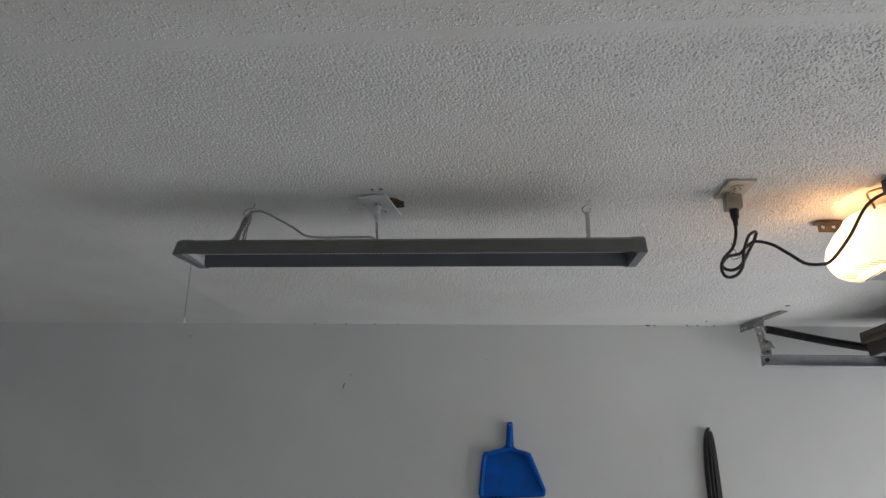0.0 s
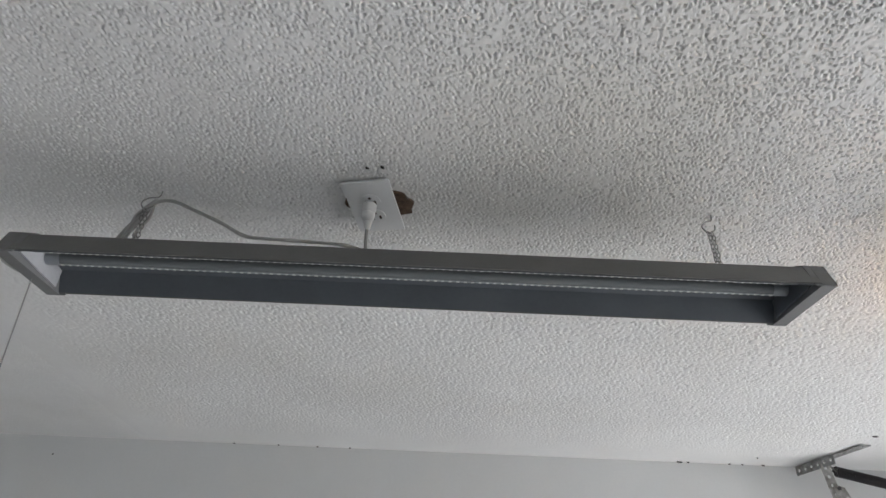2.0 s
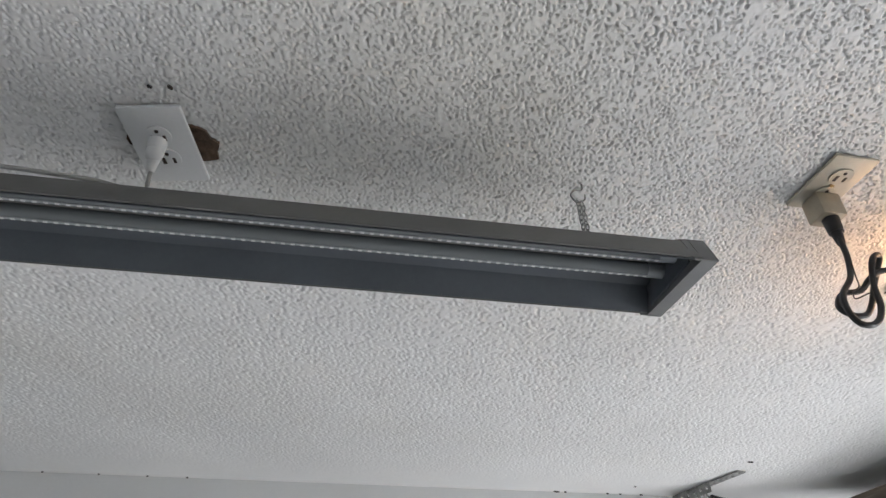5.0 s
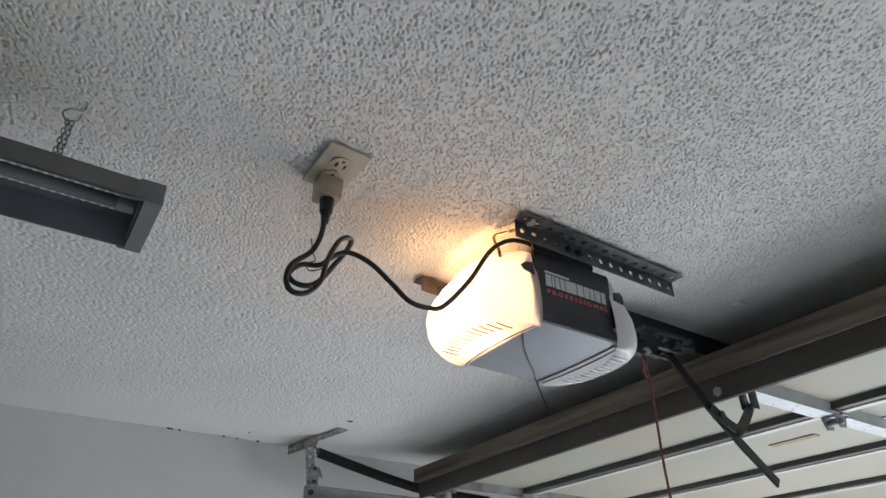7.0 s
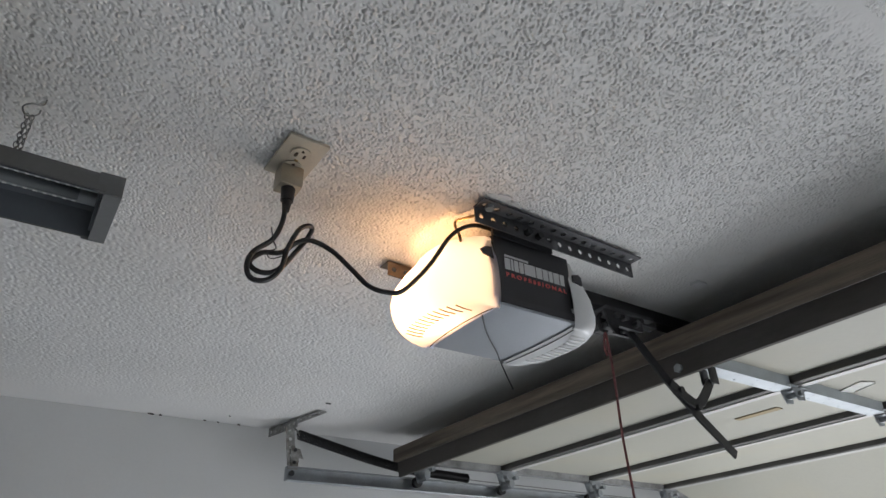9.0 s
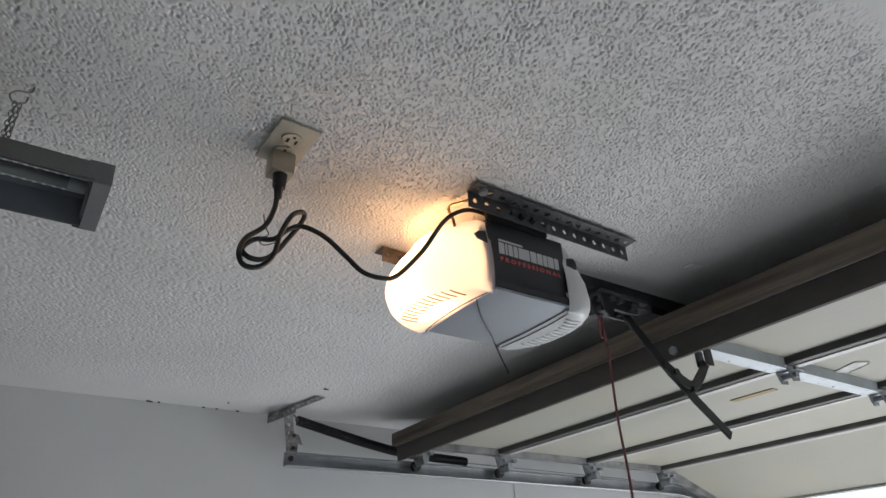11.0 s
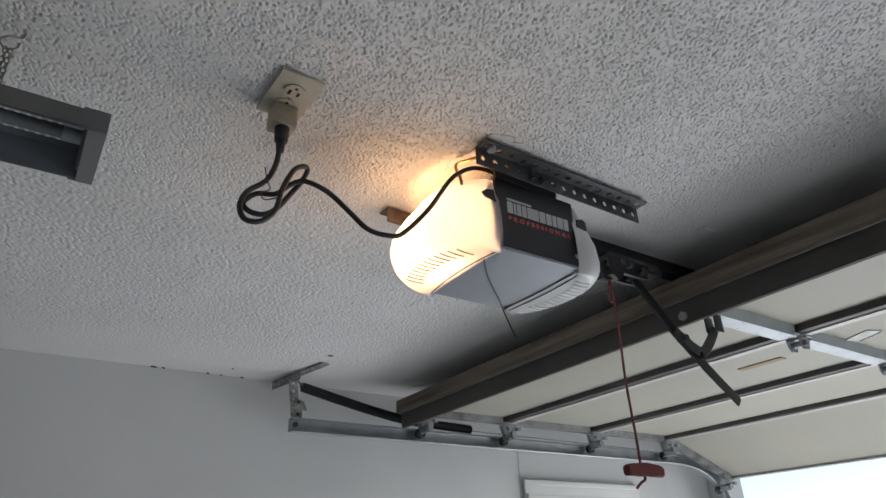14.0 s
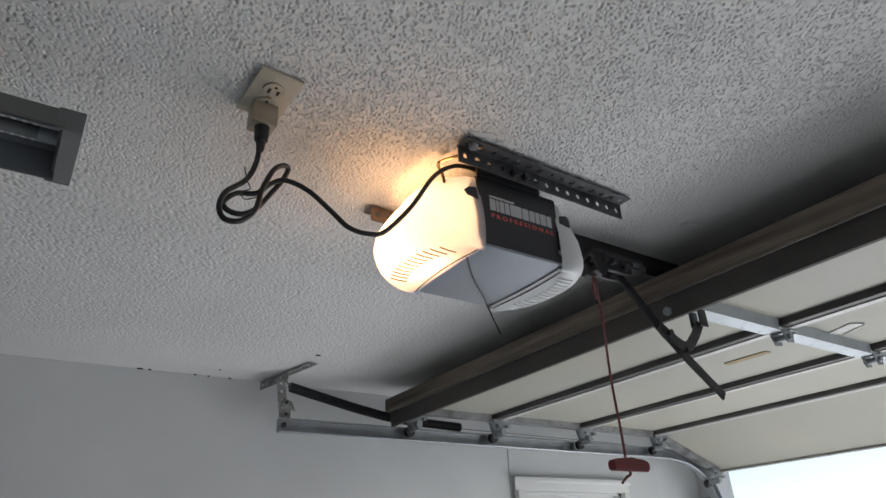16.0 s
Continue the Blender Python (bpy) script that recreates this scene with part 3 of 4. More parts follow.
for i, q in enumerate(bend):
    d = (bend[min(i + 1, len(bend) - 1)] - bend[max(i - 1, 0)]).normalized()
    nrm = Vector((-d.z, 0, d.x)) if d.x > 0.01 else Vector((1, 0, 0))
    rings.append([bm.verts.new(Vector((0, 3.445 + u, 0)) + q + nrm * (v - 0.025)) for u, v in thicken(SEC, 0.002)])
for a, b in zip(rings, rings[1:]):
    for k in range(len(a)):
        bm.faces.new((a[k], a[(k + 1) % len(a)], b[(k + 1) % len(a)], b[k]))
part("curved_track", bm, M_ZINC, track, smooth=False)
bm = sheet(NEW(), [(3.475, 0.02), (3.475, 0.0), (3.605, 0.0)], Matrix.Translation((0, 0, 0)) @ Matrix.Rotation(0, 4, "X") @ Matrix(((0, 1, 0, 4.16), (1, 0, 0, 0), (0, 0, 1, 0.1), (0, 0, 0, 1))), 1.95, 0.002)
part("flag_angle", bm, M_ZINC, track)
part("end_bolt", bolt(NEW(), (1.60, 3.444, 2.258), 0.011, 0.008, (0, -1, 0)), M_BLACK, track)
for x in (2.05, 2.55, 3.1, 3.6):
    part("track_bolt", bolt(NEW(), (x - 0.2, 3.468, 2.258), 0.006, 0.004, (0, -1, 0)), M_ZINC, track)


def punched(bm, m, length, width, t, step=0.028, r=0.006):
    """A flat bar along m's x with a row of round holes; m's z is its normal."""
    n = max(1, int(length / step))
    step = length / n
    for i in range(n):
        c = (i + 0.5) * step
        angles = [k * math.pi / 8 for k in range(16)]
        ring = [(r * math.cos(a), r * math.sin(a)) for a in angles]
        outer = []
        for a in angles:
            u, v = math.cos(a), math.sin(a)
            s = max(abs(u), abs(v))
            outer.append((u / s * step / 2, v / s * width / 2))
        for za in (0, t):
            vi = [bm.verts.new(m @ Vector((c + u, v, za))) for u, v in ring]
            vo = [bm.verts.new(m @ Vector((c + u, v, za))) for u, v in outer]
            for k in range(16):
                bm.faces.new((vi[k], vi[(k + 1) % 16], vo[(k + 1) % 16], vo[k]))
            if za == 0:
                v0, o0 = vi, vo
        for k in range(16):
            bm.faces.new((v0[k], v0[(k + 1) % 16], vi[(k + 1) % 16], vi[k]))
            bm.faces.new((o0[k], o0[(k + 1) % 16], vo[(k + 1) % 16], vo[k]))
    bmesh.ops.remove_doubles(bm, verts=bm.verts, dist=0.00005)
    return bm


# angle on the ceiling and the punched drop strap
bm = punched(NEW(), Matrix.Translation((1.572, 3.6, ZC - 0.004)) @ pose(0, 0, 0, 180, 0, -79), 0.335, 0.036, 0.003, 0.03)
punched(bm, Matrix.Translation((1.5545, 3.598, ZC - 0.02)) @ pose(0, 0, 0, 90, 0, -79), 0.2, 0.034, 0.003, 0.03)
part("ceiling_angle", bm, M_RUSTY, track, "spotted punched angle on the ceiling")
bm = punched(NEW(), Matrix.Translation((1.585, 3.462, 2.432)) @ pose(0, 0, 0, 90, 82, 0), 0.155, 0.034, 0.003, 0.026, 0.0065)
part("drop_strap", bm, M_RUSTY, track, "punched drop strap")
bm = prism(NEW(), [(1.595, 2.36), (1.632, 2.35), (1.648, 2.315), (1.63, 2.318), (1.628, 2.275), (1.6, 2.275)], Matrix.Translation((0, 3.455, 0)) @ ALONG_Y, 0.004)
part("lower_strap", bm, M_RUSTY, track)
for z in (2.345, 2.30):
    part("strap_bolt", bolt(NEW(), (1.612, 3.456, z), 0.007, 0.006, (0, -1, 0)), M_BLACK, track)

# ---- extension spring ----
sp = thing("extension_spring", (1.9, 3.48, 2.36), "black oiled extension spring hanging beside the track", "spring")
line = smooth_path([(1.628, 3.475, 2.41), (1.78, 3.475, 2.378), (1.95, 3.475, 2.345), (2.12, 3.475, 2.322), (2.42, 3.475, 2.31)], 24)
bm = NEW()
coil = []
acc = [0.0]
for a, b in zip(line, line[1:]):
    acc.append(acc[-1] + (b - a).length)
turns = int(acc[-1] / 0.0062)
for k in range(turns * 12 + 1):
    s = acc[-1] * k / (turns * 12)
    i = min(max(j for j in range(len(acc)) if acc[j] <= s + 1e-9), len(line) - 2)
    f = (s - acc[i]) / (acc[i + 1] - acc[i])
    c = line[i].lerp(line[i + 1], f)
    d = (line[i + 1] - line[i]).normalized()
    up = Vector((0, 1, 0))
    a = 2 * math.pi * k / 12
    coil.append(c + 0.0165 * (math.cos(a) * up + math.sin(a) * d.cross(up)))
tube(bm, coil, 0.0029, 5)
part("coil", bm, M_SPRING, sp)
bm = tube(NEW(), smooth_path([(1.60, 3.472, 2.428), (1.605, 3.475, 2.437), (1.614, 3.475, 2.43), (1.622, 3.475, 2.42), (1.634, 3.475, 2.409)]), 0.003, 8)
part("end_hook", bm, M_CHAIN, sp, "bent wire end hook")
part("safety_cable", tube(NEW(), smooth_path([(1.61, 3.482, 2.43), (1.9, 3.482, 2.345), (2.3, 3.48, 2.31), (3.0, 3.478, 2.30), (3.5, 3.478, 2.295)], 6), 0.002, 6), M_CHAIN, sp, "thin steel cable")

# ---- opener ----
opener = thing("garage_door_opener", (1.48, 2.05, 2.395), "white and charcoal garage door opener, its lamp glowing", "door opener")
BX0, BX1, BY0, BY1, BZ0, BZ1 = 1.376, 1.57, 1.906, 2.136, 2.27, 2.411
BYC = (BY0 + BY1) / 2
part("body", box(NEW(), BX0, BX1, BY0, BY1, BZ0, BZ1, 0.004), M_CHAR, opener, "charcoal side panel")
part("bottom_plate", box(NEW(), BX0 - 0.004, BX1 + 0.004, BY0 - 0.002, BY1 + 0.002, BZ0 - 0.007, BZ0 - 0.0005, 0.002), M_SHEET, opener, "bare grey sheet metal bottom")
part("fold", box(NEW(), BX0, BX1, BY0 - 0.003, BY0 - 0.0005, BZ0, BZ0 + 0.012), M_CHAR, opener)


def lens(name, label, xj, sx, reach, mat):
    """A bowed, open-topped cover that closes one end of the opener. xj: the joint with the body, sx: its direction."""
    plan = [(0.0, -0.121), (0.02, -0.123), (0.045, -0.121), (0.07, -0.113), (0.095, -0.095), (0.113, -0.067), (0.122, -0.034), (0.124, 0.0)]
    plan = [(u * reach / 0.124, v) for u, v in plan]
    plan = plan + [(u, -v) for u, v in plan[-2::-1]]
    levels = [(2.405, 0.056), (2.39, 0.048), (2.362, 0.025), (2.33, 0.005), (2.305, 0.0), (2.287, 0.003), (2.273, 0.01), (2.2625, 0.02), (2.2565, 0.034), (2.255, 0.055), (2.2605, 0.2)]
    bm = NEW()
    rings = []
    for z, inset in levels:
        ring = []
        for u, v in plan:
            uu = max(u - inset * min(1, u / 0.1), 0.0) if inset < 0.1 else 0.005 * (1 - (v / 0.121) ** 2)
            vv = v * (1 - min(inset, 0.06) * 0.22 / 0.121)
            drop = 0.0
            ring.append(bm.verts.new((xj + sx * uu, BYC + vv, z + drop)))
        rings.append(ring)
    for a, b in zip(rings, rings[1:]):
        for k in range(len(plan) - 1):
            bm.faces.new((a[k], a[k + 1], b[k + 1], b[k]))
    bmesh.ops.subdivide_edges(bm, edges=bm.edges, cuts=1, use_grid_fill=True, smooth=0.6)
    return part(name, bm, mat, opener, label)


lens_l = lens("light_lens", "milky white light lens glowing warm", BX0 + 0.006, -1, 0.138, M_LENS)
lens_r = lens("light_lens", "white plastic end cover, unlit", BX1 - 0.006, 1, 0.112, M_WHITE)
for ob, xc, sx, reach in ((lens_l, BX0 + 0.006, -1, 0.138), (lens_r, BX1 - 0.006, 1, 0.112)):
    for sy in (-1, 1):
        x = xc + sx * 0.022
        pts = [(x - 0.013, 2.357), (x + 0.012, 2.354), (x + 0.011, 2.371), (x + 0.004, 2.377), (x - 0.012, 2.373)] if sx > 0 else [(x - 0.012, 2.359), (x + 0.012, 2.354), (x + 0.008, 2.378), (x - 0.008, 2.375), (x - 0.018, 2.367)]
        part("finger_hole", prism(NEW(), pts, Matrix.Translation((0, BYC + sy * 0.1185 - 0.0015, 0)) @ ALONG_Y, 0.003), M_CHAR, ob, "dark finger hole")
    for k in range(12):
        v = -0.088 + 0.0145 * k
        u = reach / 0.124 * float(np.interp(abs(v), (0, 0.034, 0.067, 0.095, 0.113, 0.121), (0.124, 0.122, 0.113, 0.095, 0.07, 0.045)))
        line = smooth_path([(xc + sx * (u - 0.034), BYC + v * 0.965, 2.2562), (xc + sx * (u - 0.048), BYC + v * 0.955, 2.2548), (xc + sx * max(u - 0.06, 0.024), BYC + v * 0.95, 2.2547), (xc + sx * max(u - 0.07, 0.02), BYC + v * 0.94, 2.2552)], 4)
        # thin brown bars on the left lens mark its vent slots
        if sx < 0:
            part("vent_slot", tube(NEW(), line, 0.0013, 6), M_SLOT, ob, "narrow vent slot")
        else:
            part("vent_rib", tube(NEW(), line, 0.0018, 6), M_WHITE, ob)
part("inner_end", box(NEW(), BX0 - 0.02, BX0, BY0 + 0.008, BY1 - 0.012, BZ0 + 0.01, BZ1 - 0.026, 0.003), M_SHEET, opener, "grey steel inner end of the chassis")
bulb = rod(NEW(), (1.3565, 2.02, 2.345), (1.348, 2.02, 2.345), 0.014, 14)
part("bulb_socket", bulb, M_WHITE, opener, "white bulb socket")

fill_text("P R O F E S S I O N A L", 0.0115, (1.402, BY0 - 0.0005, 2.3275), M_REDINK, opener, "small_lettering", 0.152, bold=0.00035)
# the maker's mark, as plain bars
bm = NEW()
X = 1.401
for w in (0.013, 0.005, 0.01, 0.01, 0.027, 0.0145, 0.013, 0.0095, 0.0145, 0.011):
    box(bm, X, X + w, BY0 - 0.0011, BY0 - 0.0002, 2.3425, 2.3665)
    X += w + 0.0026
tagged(part("mark", bm, M_INK, opener, "silver bars of a maker's mark", smooth=False), kind="stuff")
part("small_mark", box(NEW(), 1.401, 1.46, BY0 - 0.0011, BY0 - 0.0002, 2.3695, 2.3735), M_INK, opener, smooth=False)
part("badge", box(NEW(), 1.562, 1.570, BY0 - 0.001, BY0 - 0.0002, 2.287, 2.296), M_INK, opener, smooth=False)
for name, xs in (("seam", (BX0 - 0.002, BX0 - 0.012)), ("seam", (BX1 + 0.002, BX1 + 0.010))):
    pts = [(xs[0] + (xs[1] - xs[0]) * (1 - ((y - BYC) / 0.11) ** 2), y, BZ0 - 0.0115) for y in (BY0 + (BY1 - BY0) * k / 10 for k in range(11))]
    part(name, tube(NEW(), pts, 0.0011, 5), M_RUBBER, opener, "dark seam")
ant = smooth_path([(1.374, 1.951, 2.2615), (1.437, 2.02, 2.2605), (1.521, 2.096, 2.2605), (1.545, 2.12, 2.2595), (1.575, 2.138, 2.236), (1.604, 2.152, 2.21)], 6)
part("antenna_wire", tube(NEW(), ant, 0.0016, 6), M_RUBBER, opener, "thin black antenna wire")

# ---- hanger irons of the opener ----
hang = thing("opener_hanger", (1.53, 1.9, ZC), "perforated steel hanger irons bolted to the ceiling", "hanger bracket")
bm = punched(NEW(), Matrix.Translation((1.322, 1.888, 2.428)) @ pose(0, 0, 0, 90, 0, 1), 0.432, 0.034, 0.0025, 0.0288, 0.0058)
punched(bm, Matrix.Translation((1.322, 1.872, 2.4445)) @ pose(0, 0, 0, 0, 0, 1), 0.432, 0.034, 0.0025, 0.0288, 0.0058)
part("angle_iron", bm, M_HANG, hang, "grey perforated angle iron")
bm = punched(NEW(), Matrix.Translation((1.287, 2.158, 2.43)) @ pose(0, 0, 0, 90, 0, 3), 0.30, 0.034, 0.0025, 0.03, 0.006)
punched(bm, Matrix.Translation((1.287, 2.174, 2.4465)) @ pose(0, 0, 0, 0, 0, 3), 0.30, 0.034, 0.0025, 0.03, 0.006)
part("angle_iron", bm, M_RUSTY2, hang, "rust-spotted second angle iron")
part("mount_plate", box(NEW(), 1.378, 1.53, 1.9055, 1.912, 2.4115, 2.443, 0.001), M_CHAR, hang, "dark mounting plate", smooth=False)
for x in (1.448, 1.476):
    part("bolt", bolt(NEW(), (x, 1.887, 2.424), 0.0075, 0.012, (0, -1, 0)), M_BLACK, hang)
part("lag_screw", bolt(NEW(), (1.345, 1.87, 2.445), 0.009, 0.009), M_ZINC, hang)
part("tie_wire", tube(NEW(), smooth_path([(1.338, 1.893, 2.436), (1.328, 1.92, 2.44), (1.319, 1.943, 2.442), (1.317, 1.944, 2.43), (1.321, 1.938, 2.41), (1.326, 1.94, 2.392)], 6), 0.003, 6), M_BRASS, hang, "bent brass wire")

# ---- rail, trolley, arm ----
rail = thing("opener_rail", (2.9, 2.045, 2.42), "black steel opener rail running to the doorway", "opener rail")
bm = prism(NEW(), [(2.026, 2.405), (2.06, 2.405), (2.06, 2.412), (2.049, 2.415), (2.049, 2.444), (2.037, 2.444), (2.037, 2.415), (2.026, 2.412)], Matrix.Translation((1.6, 0, 0)) @ ALONG_X, XD - 1.6)
part("rail_bar", bm, M_BLACK, rail)
part("header_bracket", box(NEW(), XD - 0.05, XD, 1.99, 2.10, 2.38, 2.453, 0.003), M_BLACK, rail)

tr = thing("trolley", (1.85, 2.045, 2.39), "black steel opener trolley with its arm down to the door", "opener trolley")
part("slide_plate", box(NEW(), 1.79, 1.955, 2.012, 2.074, 2.394, 2.4042, 0.002), M_HANG, tr, "worn grey slide plate")
bm = box(NEW(), 1.80, 1.915, 2.018, 2.03, 2.36, 2.394, 0.003)
box(bm, 1.80, 1.915, 2.058, 2.07, 2.36, 2.394, 0.003)
box(bm, 1.79, 1.83, 2.02, 2.066, 2.35, 2.366, 0.004)
rod(bm, (1.885, 2.008, 2.372), (1.885, 2.08, 2.372), 0.008, 12)
rod(bm, (1.905, 2.008, 2.385), (1.905, 2.08, 2.385), 0.006, 12)
part("carriage", bm, M_BLACK, tr)
for x, z in ((1.815, 2.379), (1.845, 2.379), (1.885, 2.372)):
    part("pin", bolt(rod(NEW(), (x, 2.006, z), (x, 2.0175, z), 0.006, 10), (x, 2.006, z), 0.0085, 0.004, (0, -1, 0)), M_HANG, tr, "dull steel pin")
part("latch_plate", prism(NEW(), [(1.782, 2.392), (1.83, 2.392), (1.822, 2.352), (1.806, 2.336), (1.79, 2.35)], Matrix.Translation((0, 2.0115, 0)) @ ALONG_Y, 0.004), M_BLACK, tr, smooth=False)
part("chain_clip", box(NEW(), 1.93, 1.985, 2.03, 2.056, 2.388, 2.4035, 0.003), M_HANG, tr)
part("latch_hook", tube(NEW(), smooth_path([(1.80, 2.04, 2.392), (1.787, 2.04, 2.375), (1.79, 2.04, 2.352), (1.806, 2.04, 2.348), (1.812, 2.04, 2.358)], 6), 0.005, 8), M_BLACK, tr)


def bar(name, pts, width, t, parent, y, mat):
    """A flat bent bar in an xz plane."""
    p = [Vector(q) for q in pts]
    left, right = [], []
    for i, q in enumerate(p):
        d = (p[min(i + 1, len(p) - 1)] - p[max(i - 1, 0)]).normalized()
        nrm = Vector((-d.y, d.x))
        left.append(tuple(q + nrm * width / 2))
        right.append(tuple(q - nrm * width / 2))
    bm = prism(NEW(), left + right[::-1], Matrix.Translation((0, y, 0)) @ ALONG_Y, t)
    bmesh.ops.bevel(bm, geom=bm.edges[:], offset=0.0012, segments=1, affect="EDGES")
    return part(name, bm, mat, parent)


bar("straight_arm", [(1.872, 2.39), (2.0, 2.262), (2.1, 2.182), (2.208, 2.105)], 0.024, 0.006, tr, 2.04, M_BLACK)
bar("curved_arm", [(2.0, 2.255), (2.055, 2.222), (2.085, 2.212), (2.108, 2.222), (2.135, 2.25), (2.165, 2.285)], 0.024, 0.006, tr, 2.033, M_BLACK)
for x, z in ((2.03, 2.24), (2.085, 2.205), (2.165, 2.283)):
    part("arm_bolt", rod(NEW(), (x, 2.026, z), (x, 2.052, z), 0.008, 10), M_BLACK, tr)
bm = box(NEW(), 2.152, 2.184, 2.024, 2.028, 2.276, 2.33, 0.0015)
box(bm, 2.152, 2.184, 2.05, 2.054, 2.276, 2.33, 0.0015)
part("door_bracket", bm, M_BLACK, gdoor, "black arm bracket")
part("strut_bolt", bolt(NEW(), (2.038, 2.03, 2.295), 0.012, 0.006, (-1, 0, 0)), M_ZINC, gdoor)

# ---- release cord with handle ----
rc = thing("release_cord", (1.81, 2.04, 2.35), "red flecked release cord with a dark red handle", "release cord")
pts = [(1.807 + 0.0015 * math.sin(k * 0.9), 2.04 + 0.001 * math.cos(k), 2.352 - 0.0425 * k) for k in range(11)]
part("cord", tube(NEW(), smooth_path(pts, 6), 0.0028, 7), M_ROPE, rc)
part("loop", tube(NEW(), smooth_path([(1.806, 2.04, 2.352), (1.795, 2.036, 2.335), (1.787, 2.034, 2.305), (1.793, 2.036, 2.287), (1.803, 2.038, 2.30), (1.806, 2.04, 2.34)], 6), 0.0026, 7), M_ROPE, rc)
bm = NEW()
prism(bm, [(1.764, 1.916), (1.870, 1.916), (1.872, 1.934), (1.86, 1.939), (1.818, 1.942), (1.776, 1.939), (1.762, 1.934)], Matrix.Translation((0, 2.031, 0)) @ ALONG_Y, 0.018)
bmesh.ops.bevel(bm, geom=bm.edges[:], offset=0.003, segments=2, affect="EDGES")
part("handle", bm, M_RED, rc, "dark red plastic T handle")
part("cord_tail", tube(NEW(), smooth_path([(1.815, 2.04, 1.92), (1.816, 2.04, 1.91), (1.803, 2.04, 1.904), (1.79, 2.042, 1.893)], 6), 0.0028, 7), M_ROPE, rc)

# ---- ceiling outlet with the opener's plug and cord ----
def outlet(place, turn, tilt, mat, label, wide=0.035, long=0.057):
    """A duplex outlet plate on the ceiling, facing down."""
    o = thing("ceiling_outlet", place, label, "outlet")
    m = Matrix.Translation(place) @ pose(0, 0, 0, 0, 0, turn) @ pose(0, 0, 0, tilt)

    def put(name, bm, mt, lab=""):
        bmesh.ops.transform(bm, matrix=m, verts=bm.verts)
        return part(name, bm, mt, o, lab)

    bm = box(NEW(), -wide, wide, -long, long, -0.006, 0.0, 0.0022)
    put("plate", bm, mat)
    for s in (-1, 1):
        r = rod(NEW(), (0, s * 0.0195, -0.0065), (0, s * 0.0195, -0.0085), 0.0165, 20)
        put("socket", r, mat)
        sl = box(NEW(), -0.0095, -0.0048, s * 0.0195 - 0.002, s * 0.0195 + 0.009, -0.0092, -0.0086)
        box(sl, 0.0052, 0.009, s * 0.0195 - 0.001, s * 0.0195 + 0.008, -0.0092, -0.0086)
        rod(sl, (0, s * 0.0195 - 0.008, -0.0086), (0, s * 0.0195 - 0.008, -0.0092), 0.0028, 10)
        put("slots", sl, M_SLOTS, "dark contact slots")
    put("screw", rod(NEW(), (0, 0, -0.0062), (0, 0, -0.0082), 0.0035, 10), M_BRASS, "brass screw")
    return o


out1 = outlet((0.985, 1.929, ZC - 0.0025), 2, 0, M_IVORY, "aged ivory duplex outlet on the ceiling")
ad = thing("plug_adapter", (0.985, 1.955, 2.43), "square beige plug adapter in the ceiling outlet", "plug adapter")
part("adapter_body", box(NEW(), 0.966, 1.006, 1.942, 1.978, 2.404, 2.4445, 0.004), M_PLUG, ad)

pc = thing("power_cord", (0.985, 1.955, 2.4), "black power cord looped and tied, plugged into the ceiling", "power cord")
bm = rod(NEW(), (0.986, 1.957, 2.379), (0.986, 1.957, 2.4035), 0.0105, 14, 0.0122)
for k in range(4):
    rod(bm, (0.986, 1.957, 2.374 - 0.005 * k), (0.986, 1.957, 2.3785 - 0.005 * k), 0.0068 - 0.0004 * k, 12, 0.0082 - 0.0005 * k)
part("plug", bm, M_RUBBER, pc, "black moulded plug")
CORD = [(0.984, 1.955, 2.369), (0.981, 1.953, 2.333), (0.968, 1.950, 2.296), (0.940, 1.945, 2.264), (0.931, 1.940, 2.235), (0.940, 1.938, 2.215), (0.963, 1.938, 2.218), (0.983, 1.940, 2.243), (0.991, 1.942, 2.282), (1.006, 1.942, 2.321), (1.022, 1.945, 2.336), (1.032, 1.952, 2.336), (1.026, 1.960, 2.317), (1.011, 1.962, 2.291), (0.993, 1.960, 2.261), (0.973, 1.956, 2.241), (0.951, 1.956, 2.239), (0.940, 1.960, 2.253), (0.959, 1.965, 2.277), (0.988, 1.962, 2.284), (1.007, 1.955, 2.303), (1.029, 1.948, 2.312), (1.065, 1.942, 2.300), (1.102, 1.938, 2.272), (1.132, 1.935, 2.249), (1.166, 1.932, 2.245),
        (1.195, 1.930, 2.256), (1.247, 1.930, 2.318), (1.293, 1.927, 2.391), (1.333, 1.922, 2.424), (1.372, 1.92, 2.432), (1.42, 1.922, 2.428)]
part("cable", tube(NEW(), smooth_path(CORD, 7), 0.0042, 9), M_RUBBER, pc)
part("twist_tie", tube(NEW(), smooth_path([(0.958, 1.93, 2.305), (0.966, 1.94, 2.29), (0.975, 1.95, 2.282), (0.962, 1.95, 2.272), (0.972, 1.96, 2.268), (0.992, 1.955, 2.276)], 5), 0.001, 5), M_BLACK, pc, "thin black twist tie")

# ---- second outlet, hanging loose over its hole, with a white plug ----
out2 = outlet((0.036, 1.995, ZC - 0.0105), -11, -4.5, M_WHITE, "loose white duplex outlet over a ragged ceiling hole", 0.0415, 0.0645)
rng = random.Random(4)
bm = NEW()
c = [bm.verts.new((0.047 + (0.054 + 0.010 * rng.random()) * math.cos(a), 2.0 + (0.034 + 0.010 * rng.random()) * math.sin(a), ZC - 0.0042 - 0.0015 * rng.random())) for a in (k * math.pi / 12 for k in range(24))]
